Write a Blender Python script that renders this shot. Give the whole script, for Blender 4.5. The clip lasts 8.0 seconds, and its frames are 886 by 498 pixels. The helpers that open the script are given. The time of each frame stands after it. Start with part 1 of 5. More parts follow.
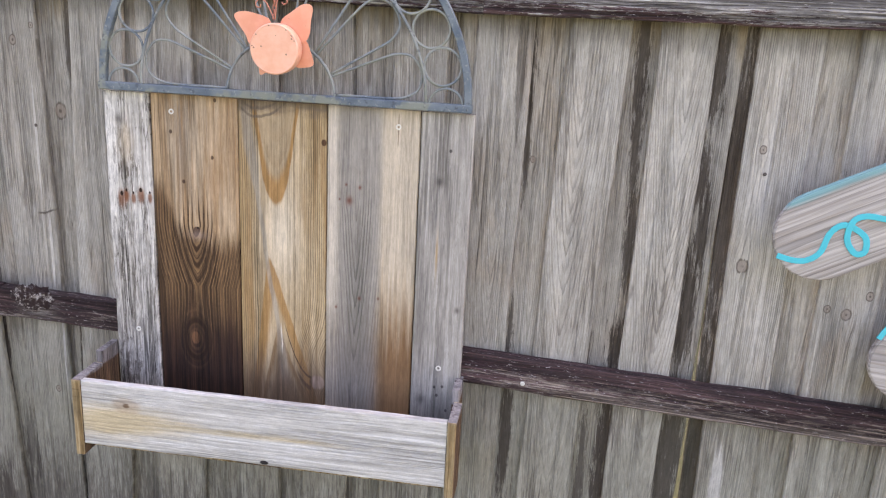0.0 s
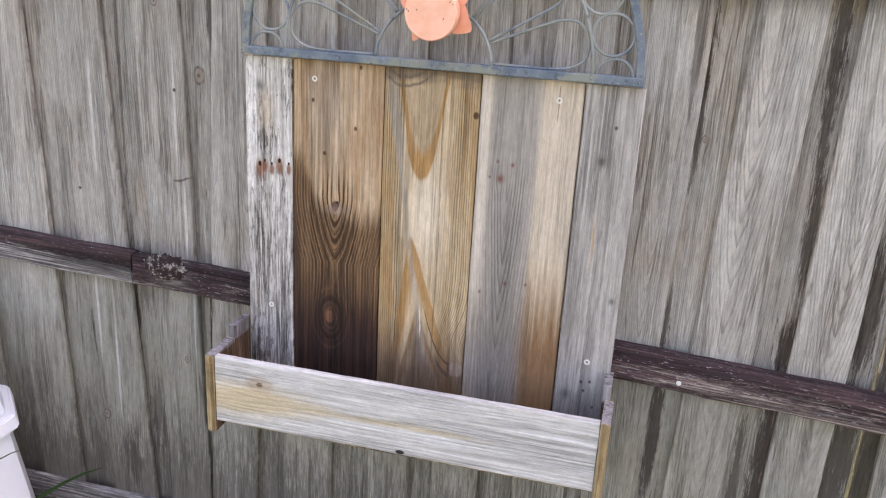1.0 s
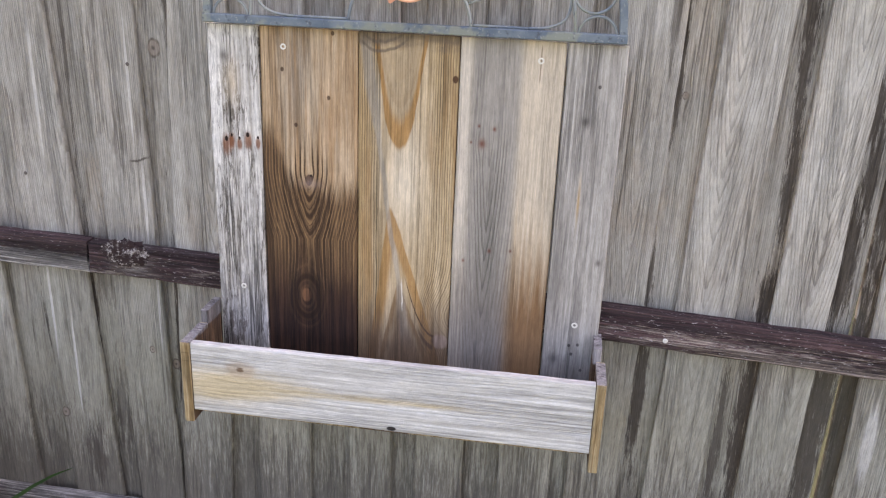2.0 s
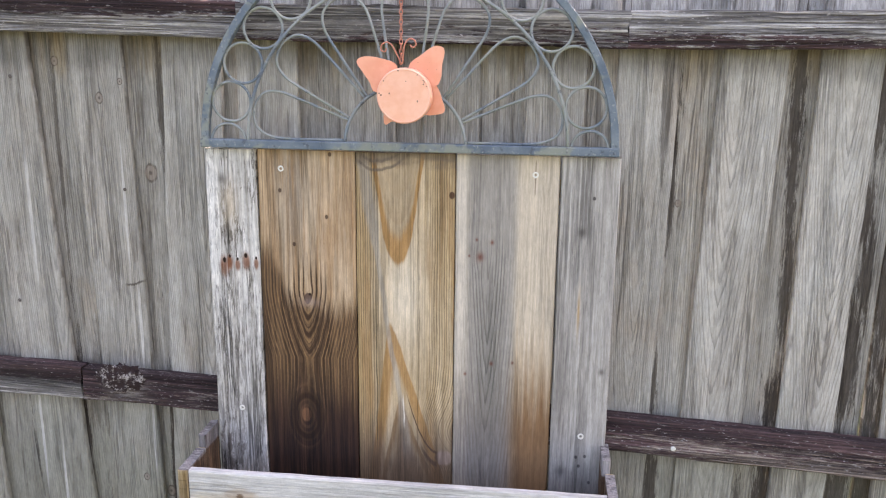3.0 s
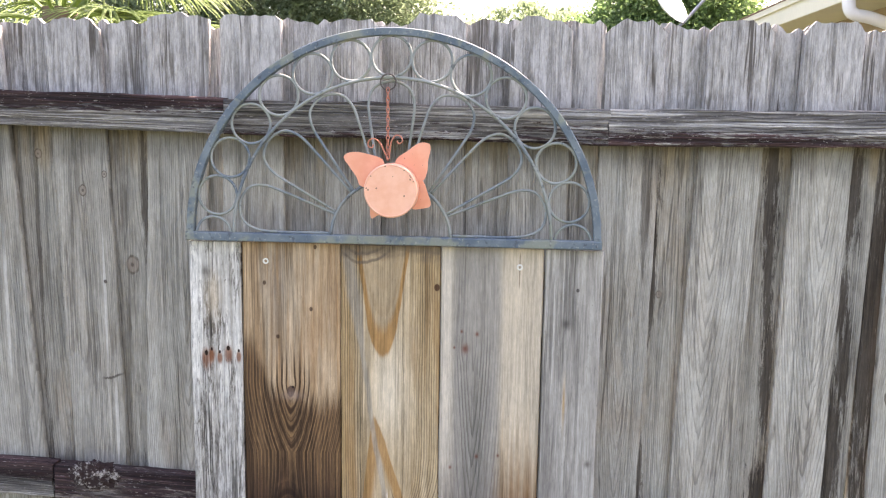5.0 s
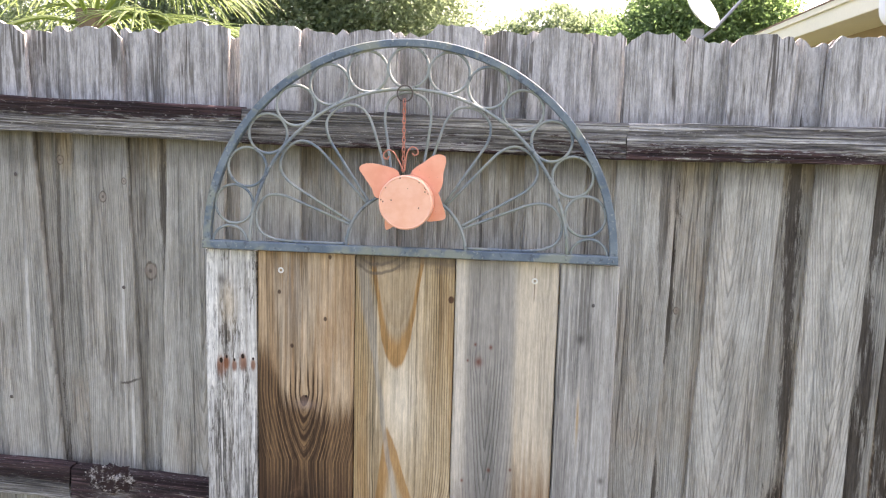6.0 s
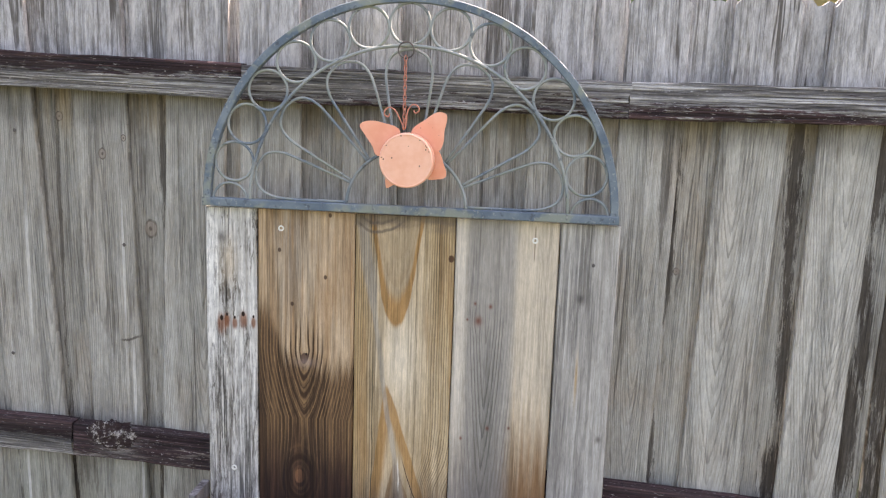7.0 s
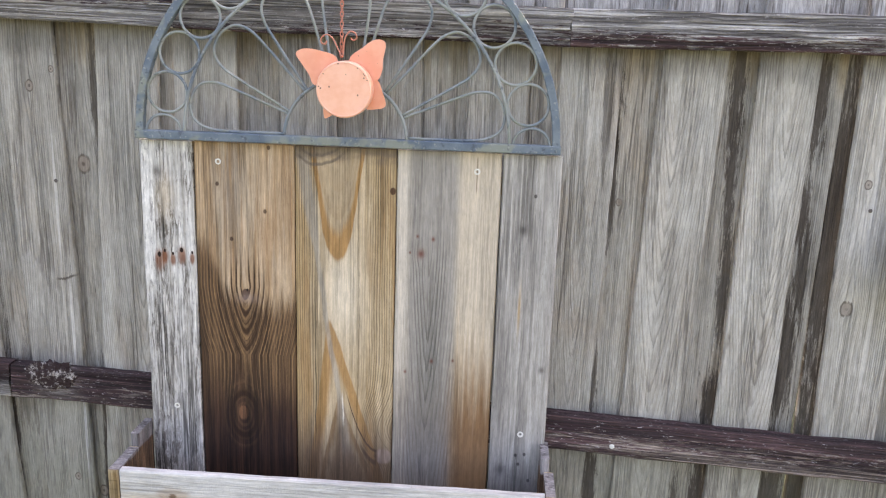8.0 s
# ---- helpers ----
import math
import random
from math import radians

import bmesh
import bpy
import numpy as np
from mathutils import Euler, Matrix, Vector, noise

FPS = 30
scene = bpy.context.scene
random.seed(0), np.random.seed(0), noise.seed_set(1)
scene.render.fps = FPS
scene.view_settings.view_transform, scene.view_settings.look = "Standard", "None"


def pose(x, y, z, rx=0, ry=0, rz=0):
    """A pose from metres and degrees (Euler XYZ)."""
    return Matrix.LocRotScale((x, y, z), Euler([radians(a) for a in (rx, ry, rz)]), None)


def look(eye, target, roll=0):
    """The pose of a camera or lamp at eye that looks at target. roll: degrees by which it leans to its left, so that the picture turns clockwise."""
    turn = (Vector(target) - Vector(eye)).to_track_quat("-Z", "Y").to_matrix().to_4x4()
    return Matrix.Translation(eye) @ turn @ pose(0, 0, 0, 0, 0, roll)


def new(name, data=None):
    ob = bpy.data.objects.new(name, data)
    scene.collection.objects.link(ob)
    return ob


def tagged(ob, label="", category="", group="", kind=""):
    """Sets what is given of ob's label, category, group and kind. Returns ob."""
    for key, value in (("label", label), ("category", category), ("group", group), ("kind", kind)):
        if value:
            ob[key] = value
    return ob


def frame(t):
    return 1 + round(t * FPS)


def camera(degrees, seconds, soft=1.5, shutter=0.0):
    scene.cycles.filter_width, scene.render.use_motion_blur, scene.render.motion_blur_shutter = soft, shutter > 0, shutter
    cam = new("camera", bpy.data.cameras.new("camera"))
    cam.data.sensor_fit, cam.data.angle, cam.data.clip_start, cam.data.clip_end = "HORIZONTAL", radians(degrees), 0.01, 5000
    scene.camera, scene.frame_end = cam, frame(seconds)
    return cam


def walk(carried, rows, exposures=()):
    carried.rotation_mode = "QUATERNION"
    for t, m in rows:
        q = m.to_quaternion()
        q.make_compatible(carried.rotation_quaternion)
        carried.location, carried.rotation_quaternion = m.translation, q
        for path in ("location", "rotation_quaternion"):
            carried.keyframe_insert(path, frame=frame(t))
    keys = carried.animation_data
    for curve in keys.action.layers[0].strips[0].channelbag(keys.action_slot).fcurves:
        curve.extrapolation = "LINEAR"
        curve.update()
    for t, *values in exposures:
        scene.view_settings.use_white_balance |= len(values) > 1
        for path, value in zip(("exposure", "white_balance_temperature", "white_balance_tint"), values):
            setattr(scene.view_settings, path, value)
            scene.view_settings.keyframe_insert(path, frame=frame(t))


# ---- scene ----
cam = camera(55.0, 8.0, soft=1.15)
PATH = [
    (0, (0.669, -2.012, 1.604), (0.411, -0.111, 1.041), 2.9),
    (0.3, (0.595, -2.035, 1.579), (0.313, -0.144, 0.993), 3.8),
    (0.5, (0.589, -2.006, 1.547), (0.235, -0.131, 0.946), 3.6),
    (0.7, (0.558, -1.957, 1.543), (0.203, -0.080, 0.948), 3.6),
    (1, (0.490, -1.893, 1.588), (0.046, -0.054, 0.941), 3.2),
    (1.2, (0.446, -1.880, 1.553), (0.071, -0.035, 0.877), 4.0),
    (2.3, (0.319, -1.885, 1.549), (0.089, -0.023, 0.859), 2.1),
    (2.5, (0.315, -1.877, 1.537), (0.088, 0.007, 0.904), 2.3),
    (2.7, (0.323, -1.871, 1.550), (0.087, 0.041, 1.010), 1.7),
    (3, (0.296, -1.878, 1.582), (0.074, 0.054, 1.114), 0.6),
    (3.5, (0.283, -1.860, 1.587), (0.061, 0.069, 1.110), 1.2),
    (4, (0.276, -1.863, 1.607), (0.069, 0.100, 1.280), 0.2),
    (4.2, (0.281, -1.868, 1.583), (0.086, 0.106, 1.313), 0.7),
    (4.5, (0.281, -1.876, 1.597), (0.100, 0.099, 1.338), 0.7),
    (4.7, (0.250, -1.888, 1.603), (0.104, 0.088, 1.333), 0.8),
    (5.8, (0.257, -1.882, 1.648), (0.092, 0.086, 1.341), 1.6),
    (6, (0.281, -1.873, 1.640), (0.068, 0.094, 1.351), 1.5),
    (6.2, (0.270, -1.875, 1.628), (0.050, 0.091, 1.335), 2.0),
    (6.5, (0.275, -1.871, 1.636), (0.065, 0.090, 1.301), 2.0),
    (7, (0.283, -1.873, 1.620), (0.071, 0.082, 1.257), 1.9),
    (7.2, (0.279, -1.872, 1.617), (0.084, 0.081, 1.231), 1.9),
    (7.5, (0.287, -1.870, 1.618), (0.116, 0.073, 1.177), 2.2),
    (8, (0.326, -1.857, 1.580), (0.209, 0.082, 1.105), 1.9),
]
EXPOSURES = [(0.0, 2.76, 7600, 27), (2.5, 2.74, 7600, 26), (3.5, 2.80, 7300, 21), (4.0, 2.90, 7300, 21), (4.5, 2.80, 7300, 22), (6.0, 2.68, 7300, 22), (7.0, 2.58, 7450, 21), (8.0, 2.76, 7450, 22)]
walk(cam, [(t, look(eye, target, roll)) for t, eye, target, roll in PATH], EXPOSURES)

# ---- light: sun high behind the fence, open sky on this side ----
SUN_ELEVATION, SUN_AZIMUTH = 50.0, 40.0
world = bpy.data.worlds.new("world")
scene.world = world
world.use_nodes = True
wt = world.node_tree
sky = wt.nodes.new("ShaderNodeTexSky")
sky.sky_type, sky.sun_disc = "NISHITA", False
sky.sun_elevation, sky.sun_rotation = radians(SUN_ELEVATION), radians(SUN_AZIMUTH)
sky.air_density, sky.dust_density, sky.ozone_density = 1.0, 5.0, 1.0
wt.nodes["Background"].inputs["Strength"].default_value = 0.13
wt.links.new(sky.outputs[0], wt.nodes["Background"].inputs["Color"])
sun = new("sun", bpy.data.lights.new("sun", "SUN"))
sun.data.energy, sun.data.angle, sun.data.color = 4.5, radians(0.6), (1.0, 0.95, 0.87)
az, el = radians(SUN_AZIMUTH), radians(SUN_ELEVATION)
sun.matrix_world = look(Vector((math.sin(az) * math.cos(el), math.cos(az) * math.cos(el), math.sin(el))) * 20, (0, 0, 0))


# ---- materials: a small node language ----
class S:
    """A socket with arithmetic."""
    def __init__(s, g, o):
        s.g, s.o = g, o
    def __add__(s, b): return s.g.m("ADD", s, b)
    def __radd__(s, b): return s.g.m("ADD", b, s)
    def __sub__(s, b): return s.g.m("SUBTRACT", s, b)
    def __rsub__(s, b): return s.g.m("SUBTRACT", b, s)
    def __mul__(s, b): return s.g.m("MULTIPLY", s, b)
    def __rmul__(s, b): return s.g.m("MULTIPLY", b, s)
    def __truediv__(s, b): return s.g.m("DIVIDE", s, b)
    def __pow__(s, b): return s.g.m("POWER", s, b)


class Graph:
    def __init__(g, name):
        g.mat = bpy.data.materials.new(name)
        g.mat.use_nodes = True
        g.t = g.mat.node_tree
        g.bsdf = g.t.nodes["Principled BSDF"]
        co = g.t.nodes.new("ShaderNodeTexCoord")
        g.co = S(g, co.outputs["Object"])
        sep = g.t.nodes.new("ShaderNodeSeparateXYZ")
        g.t.links.new(co.outputs["Object"], sep.inputs[0])
        g.x, g.y, g.z = (S(g, sep.outputs[i]) for i in range(3))
        info = g.t.nodes.new("ShaderNodeObjectInfo")
        g.r = S(g, info.outputs["Random"])

    def put(g, sock, v):
        if isinstance(v, S):
            g.t.links.new(v.o, sock)
        elif isinstance(v, tuple):
            sock.default_value = (*v, 1.0) if len(v) == 3 and sock.type == "RGBA" else v
        else:
            sock.default_value = v

    def m(g, op, a, b=0.0, c=0.0):
        n = g.t.nodes.new("ShaderNodeMath")
        n.operation = op
        for i, v in enumerate((a, b, c)):
            g.put(n.inputs[i], v)
        return S(g, n.outputs[0])

    def vec(g, x, y, z):
        n = g.t.nodes.new("ShaderNodeCombineXYZ")
        for i, v in enumerate((x, y, z)):
            g.put(n.inputs[i], v)
        return S(g, n.outputs[0])

    def noise(g, v, scale=1.0, detail=3.0, rough=0.55):
        n = g.t.nodes.new("ShaderNodeTexNoise")
        g.put(n.inputs["Vector"], v)
        n.inputs["Scale"].default_value, n.inputs["Detail"].default_value, n.inputs["Roughness"].default_value = scale, detail, rough
        return S(g, n.outputs["Fac"])

    def step(g, v, a, b):
        """0 at a, 1 at b, smooth between."""
        n = g.t.nodes.new("ShaderNodeMapRange")
        n.interpolation_type = "SMOOTHSTEP"
        g.put(n.inputs["Value"], v)
        lo, hi, t0, t1 = (a, b, 0.0, 1.0) if a < b else (b, a, 1.0, 0.0)
        for k, w in (("From Min", lo), ("From Max", hi), ("To Min", t0), ("To Max", t1)):
            n.inputs[k].default_value = w
        return S(g, n.outputs["Result"])

    def mix(g, f, a, b, mode="MIX"):
        n = g.t.nodes.new("ShaderNodeMix")
        n.data_type, n.blend_type = "RGBA", mode
        g.put(n.inputs[0], f)
        g.put(n.inputs[6], a)
        g.put(n.inputs[7], b)
        return S(g, n.outputs[2])

    def grey(g, v):
        return g.vec(v, v, v)

    def times(g, col, v):
        return g.mix(1.0, col, g.grey(v), "MULTIPLY")

    def blob(g, u0, z0, a, b):
        """A soft spot at u0, z0 of half-widths a and b: 1 in its middle."""
        du, dz = (g.x - u0) / a, (g.z - z0) / b
        return g.m("EXPONENT", (du * du + dz * dz) * -1.0)

    def done(g, col, rough=0.8, height=None, strength=0.4, dist=0.002, spec=0.25, metal=0.0):
        g.put(g.bsdf.inputs["Base Color"], col)
        g.put(g.bsdf.inputs["Roughness"], rough)
        g.bsdf.inputs["Specular IOR Level"].default_value = spec
        g.put(g.bsdf.inputs["Metallic"], metal)
        if height is not None:
            b = g.t.nodes.new("ShaderNodeBump")
            b.inputs["Strength"].default_value, b.inputs["Distance"].default_value = strength, dist
            g.put(b.inputs["Height"], height)
            g.t.links.new(b.outputs[0], g.bsdf.inputs["Normal"])
        return g.mat


def grain(g, cx=None, slope=None, z0=None, ring=0.0055, knots=(), seed=None, base=0.02, bend=0.05, para=None):
    """Plain-sawn softwood in the board's own axes (x across, z along): growth rings cut at a slant, fibres, streaks, blotches, knots."""
    r = g.r if seed is None else seed
    cx = (g.m("FRACT", r * 3.7) - 0.5) * 0.09 if cx is None else cx
    slope = g.m("FRACT", r * 7.3) * 0.06 + 0.025 if slope is None else slope
    z0 = g.m("FRACT", r * 13.1) * 1.6 + 0.2 if z0 is None else z0
    off = r * 37.0
    warp = g.noise(g.vec(g.x * 9.0, g.y * 9.0 + off, g.z * 1.7 + off), 1.0, 3.0) - 0.5
    wig = g.noise(g.vec(g.x * 40.0, g.y * 40.0 + off, g.z * 7.0 + off), 1.0, 2.0) - 0.5
    du = g.x - cx + warp * bend
    dd = (g.z - z0) * slope + base + g.y * 0.5
    if para:
        du = g.x - para[0] + warp * bend * 0.35
        e = para[2] if len(para) > 2 else 0.006
        rr = g.z - ((du * du + e * e) ** 0.5 - e) * para[1] + (warp * 1.6 + wig * 0.5) * ring
    else:
        rr = (du * du + dd * dd) ** 0.5 + wig * 0.004
    swell = ring * 1.4 if para else None
    dark = 0.0
    for u0, kz, kr in knots:
        b = g.blob(u0, kz, kr * 1.6, kr * 3.6)
        rr = rr + b * (swell * 1.6 if para else kr * 0.55)
        core = g.blob(u0, kz, kr * 0.95, kr * 1.15)
        dark = core if isinstance(dark, float) else g.m("MAXIMUM", dark, core)
    ph = g.m("FRACT", rr / ring)
    lines = g.step(ph, 0.45 if para else 0.25, 0.95) * g.step(ph, 1.0, 0.95)
    lines = lines * (g.step(g.noise(g.vec(g.x * 22.0, off, g.z * 1.1 + off), 1.0, 3.0), 0.28, 0.62) * 0.8 + 0.2)
    fibre = g.noise(g.vec(g.x * 320.0, g.y * 300.0 + off, g.z * 4.0 + off), 1.0, 4.0, 0.7)
    streak = g.noise(g.vec(g.x * 80.0, g.y * 70.0 + off, g.z * 1.7 + off), 1.0, 5.0, 0.68)
    blotch = g.noise(g.vec(g.x * 9.0, g.y * 9.0 + off, g.z * 3.0 + off), 1.0, 4.0, 0.6)
    return r, off, lines, fibre, streak, blotch, dark


def weather(g, col, off, fine=0.45, checks=0.5, pits=0.4, tone=0.3, mottle=0.22):
    """Fine surface of old bare wood: crisp fibres, hair cracks, specks and uneven tone."""
    f1 = g.noise(g.vec(g.x * 480.0, g.y * 300.0 + off, g.z * 24.0 + off), 1.0, 5.0, 0.78)
    f2 = g.noise(g.vec(g.x * 120.0, g.y * 90.0 + off + 3.0, g.z * 4.5 + off), 1.0, 6.0, 0.74)
    col = g.times(col, g.step(f1, 0.30, 0.70) * fine + 1.0 - fine * 0.5)
    col = g.times(col, g.step(f2, 0.30, 0.70) * tone + 1.0 - tone * 0.5)
    f3 = g.noise(g.vec(g.x * 80.0, g.y * 60.0 + off + 9.0, g.z * 26.0 + off), 1.0, 7.0, 0.78)
    col = g.times(col, g.step(f3, 0.32, 0.68) * mottle + 1.0 - mottle * 0.5)
    ck = g.step(g.m("ABSOLUTE", g.noise(g.vec(g.x * 120.0, off + 8.0, g.z * 1.4 + off), 1.0, 4.0, 0.6) - 0.5), 0.075, 0.022)
    ck = ck * g.step(g.noise(g.vec(g.x * 26.0, off + 1.0, g.z * 2.2), 1.0, 3.0), 0.46, 0.60)
    col = g.mix(ck * checks, col, g.times(col, 0.22))
    sp = g.step(g.noise(g.vec(g.x * 330.0, off + 5.0, g.z * 70.0), 1.0, 4.0, 0.7), 0.64, 0.70)
    col = g.mix(sp * pits, col, g.times(col, 0.35))
    return col, f1 * 0.9 + f3 * 0.6 - ck * 1.5


def rings(g, F, ring, seed, lo=0.30):
    """Late-wood lines along the level lines of F: slowly darkening, sharply ending, each ring of its own strength."""
    k = F / ring
    ph = g.m("FRACT", k)
    each = g.noise(g.vec(g.m("FLOOR", k) * 1.73, seed, 0.5), 1.0, 1.0)
    line = g.step(ph, lo, 0.90) * g.step(ph, 1.0, 0.92)
    return line * (g.step(each, 0.30, 0.66) * 0.75 + 0.25)


def tongues(g, cx, z0, down, up, off, knots=(), reach=9.0, bend=0.022):
    """Level field of a plain-sawn board: nested tongues below z0 (down) and above it (up), lines parted round knots."""
    warp = g.noise(g.vec(g.x * 7.0, off, g.z * 1.3 + off), 1.0, 3.0) - 0.5
    wig = g.noise(g.vec(g.x * 45.0, off + 3.0, g.z * 10.0 + off), 1.0, 3.0) - 0.5
    q = g.x - cx + warp * bend
    for u0, kz, kr in knots:
        q = q + (g.x - u0) * g.blob(u0, kz, kr * 1.9, kr * 4.2) * -0.75
    below = g.m("MINIMUM", g.m("MAXIMUM", z0 - g.z, 0.0), reach) * down
    above = g.m("MAXIMUM", g.z - z0, 0.0) * up
    d = below + above
    jag = g.noise(g.vec(g.x * 150.0, off + 1.0, g.z * 34.0 + off), 1.0, 4.0, 0.7) - 0.5
    return (g.m("ABSOLUTE", q) ** 1.4 + d ** 1.4) ** 0.714 + wig * 0.0022 + jag * 0.0028, q


def picket_wood(name, tint=1.0, knots=(), seed=None, warm=0.0, cone=None, ring=0.0044, stub=False, tan=0.0, black=(), moss=0.0, ridge=(), grime=0.0):
    """Silver-grey weathered fence board with fine grain; black: mould patches and painted gap shadows (x, z,
    half-width, half-height, strength); ridge: pale raised fibres.
    """
    g = Graph(name)
    r = g.r if seed is None else seed
    off = r * 37.0
    cx, z0, down, up = cone if cone else ((g.m("FRACT", r * 3.7) - 0.5) * 0.11, g.m("FRACT", r * 13.1) * 1.5 + 0.4, 0.055, 0.035)
    F, q = tongues(g, cx, z0, down, up, off, knots)
    fibre = g.noise(g.vec(g.x * 330.0, g.y * 300.0 + off, g.z * 20.0 + off), 1.0, 6.0, 0.76)
    soft = g.noise(g.vec(g.x * 85.0, g.y * 60.0 + off, g.z * 7.0 + off), 1.0, 6.0, 0.70)
    blotch = g.noise(g.vec(g.x * 11.0, g.y * 9.0 + off, g.z * 4.0 + off), 1.0, 5.0, 0.62)
    broad = g.noise(g.vec(g.x * 20.0, g.y * 20.0 + off, g.z * 0.8 + off), 1.0, 3.0)
    lines = rings(g, F + (soft - 0.5) * 0.0035, ring, off, 0.45)
    col = g.mix(g.step(soft, 0.25, 0.75), (0.345, 0.318, 0.270), (0.470, 0.442, 0.388))
    col = g.times(col, g.step(broad, 0.3, 0.7) * 0.28 + 0.82)
    col = g.mix(g.step(blotch, 0.48, 0.72) * (0.32 + warm), col, (0.385, 0.310, 0.235))
    col = g.mix(g.step(blotch, 0.46, 0.30) * 0.30, col, (0.47, 0.47, 0.43))
    col = g.times(col, 1.0 - lines * (0.36 if cone else 0.28))
    col = g.times(col, fibre * 0.55 + 0.73)
    col = g.times(col, (g.m("FRACT", r * 5.1) * 0.16 + 1.02) * tint)
    # sun-bleached, rougher ends above the rail
    bleach = g.step(g.z + blotch * 0.06, 1.64, 1.72)
    rough = g.noise(g.vec(g.x * 75.0, g.y * 60.0 + off + 2.0, g.z * 15.0 + off), 1.0, 8.0, 0.80)
    col = g.mix(bleach * 0.62, col, g.mix(g.step(rough, 0.34, 0.62), (0.235, 0.220, 0.218), (0.635, 0.610, 0.610)))
    # flaking pale fibres
    flake = g.step(g.noise(g.vec(g.x * 170.0, off, g.z * 6.0 + off), 1.0, 4.0, 0.7), 0.61, 0.69)
    col = g.mix(flake * 0.30, col, (0.62, 0.60, 0.56))
    # darker band with a ragged foot just below the top rail
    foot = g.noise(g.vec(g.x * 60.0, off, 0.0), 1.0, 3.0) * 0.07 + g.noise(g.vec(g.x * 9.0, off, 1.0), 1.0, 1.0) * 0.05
    toning = g.step(g.z + foot, 1.560, 1.610) * g.step(g.z, 1.66, 1.60)
    col = g.mix(toning * 0.55, col, g.times(col, 0.38))
    if tan:
        kept = g.step(g.z + foot * 0.8, 1.52, 1.585) * g.step(g.z, 1.64, 1.60) * g.step(g.noise(g.vec(g.x * 40.0, off, 3.0), 1.0, 2.0), 0.40, 0.60)
        col = g.mix(kept * tan, col, g.times((0.42, 0.315, 0.185), soft * 0.8 + 0.5))
    # darker green-grey tone towards the bottom of the boards
    low_tone = g.step(g.z + (blotch - 0.5) * 0.5, 0.85, 0.45)
    col = g.mix(low_tone * 0.55, col, g.times((0.255, 0.248, 0.180), soft * 0.9 + 0.55))
    # small scattered mould and grey smears
    mm = g.step(g.noise(g.vec(g.x * 60.0, off + 4.0, g.z * 3.5 + off), 1.0, 6.0, 0.72), 0.63 - 0.10 * grime, 0.75 - 0.08 * grime)
    col = g.mix(mm * (0.45 + 0.3 * grime), col, (0.075, 0.062, 0.052))
    ragged = g.noise(g.vec(g.x * 150.0, off + 6.0, g.z * 13.0 + off), 1.0, 8.0, 0.80)
    # dark patches: mould, and gap shadows painted along filler edges
    for u0, bz, a, b, k in black:
        spot = g.step(g.blob(u0, bz, a * 1.5, b * 1.2) * 0.42 + ragged * 1.1, 0.70, 0.86)
        col = g.mix(spot * k, col, g.mix(fibre, (0.030, 0.024, 0.020), (0.105, 0.085, 0.068)))
    if moss:
        green = g.step(ragged + g.step(g.z, 0.95, 0.60) * 0.25, 0.60, 0.75)
        col = g.mix(green * moss, col, (0.100, 0.105, 0.065))
    for u0, bz, a, b in ridge:
        pale = g.step(g.blob(u0, bz, a, b) * (soft * 0.8 + 0.6), 0.25, 0.7)
        col = g.mix(pale * 0.6, col, (0.62, 0.595, 0.545))
    col, hf = weather(g, col, off, 0.24, 0.40, 0.42, 0.12, 0.26)
    # dark ragged flecks, denser towards the bottom
    low = g.step(ragged * 0.75 + (0.46 - g.z) * 0.55, 0.42, 0.58)
    col = g.mix(low * 0.68, col, (0.085, 0.07, 0.058))
    # drying cracks along the grain
    raised = g.step(g.z, 1.55, 1.72) * 0.7 + 0.3
    c1 = g.step(g.m("ABSOLUTE", g.noise(g.vec(q * 32.0, off, g.z * 1.0 + off), 1.0, 3.0) - 0.5), 0.026, 0.008) * g.step(blotch, 0.46, 0.60)
    c2 = g.step(g.m("ABSOLUTE", g.noise(g.vec(q * 75.0, off + 3.0, g.z * 2.0 + off), 1.0, 3.0) - 0.5), 0.065, 0.020) * g.step(g.noise(g.vec(g.x * 18.0, off, g.z * 2.2), 1.0, 3.0), 0.48, 0.64) * raised
    crack = g.m("MAXIMUM", c1, c2 * 0.8)
    col = g.mix(crack * (bleach * 0.35 + 0.5), col, (0.085, 0.072, 0.06))
    for u0, kz, kr in knots:
        disc = g.blob(u0, kz, kr * 0.95, kr * 1.25) + (soft - 0.5) * 0.45 + (fibre - 0.5) * 0.25
        col = g.mix(g.step(disc, 0.30, 0.5) * 0.6, col, g.mix(soft, (0.20, 0.150, 0.120), (0.36, 0.290, 0.235)))
        rim = g.step(disc, 0.26, 0.36) * g.step(disc, 0.58, 0.46) * g.step(soft, 0.30, 0.55)
        col = g.mix(rim * 0.70, col, (0.085, 0.066, 0.052))
        col = g.mix(g.step(disc, 0.90, 1.0) * 0.7, col, (0.07, 0.055, 0.045))
    if stub:
        fork = g.step(g.m("ABSOLUTE", g.z - 1.013 - (g.x - 0.03) * 0.22 + (blotch - 0.5) * 0.05 + (fibre - 0.5) * 0.012), 0.0045, 0.0008) * g.step(g.blob(0.038, 1.013, 0.026, 0.03), 0.25, 0.7)
        col = g.mix(fork * 0.8, col, (0.07, 0.055, 0.045))
    h = fibre * 0.5 - lines * 0.7 + soft * 0.7 - crack * 2.0 + hf + bleach * rough * 0.8
    return g.done(col, 0.88, h, 0.65, 0.0026, 0.15)


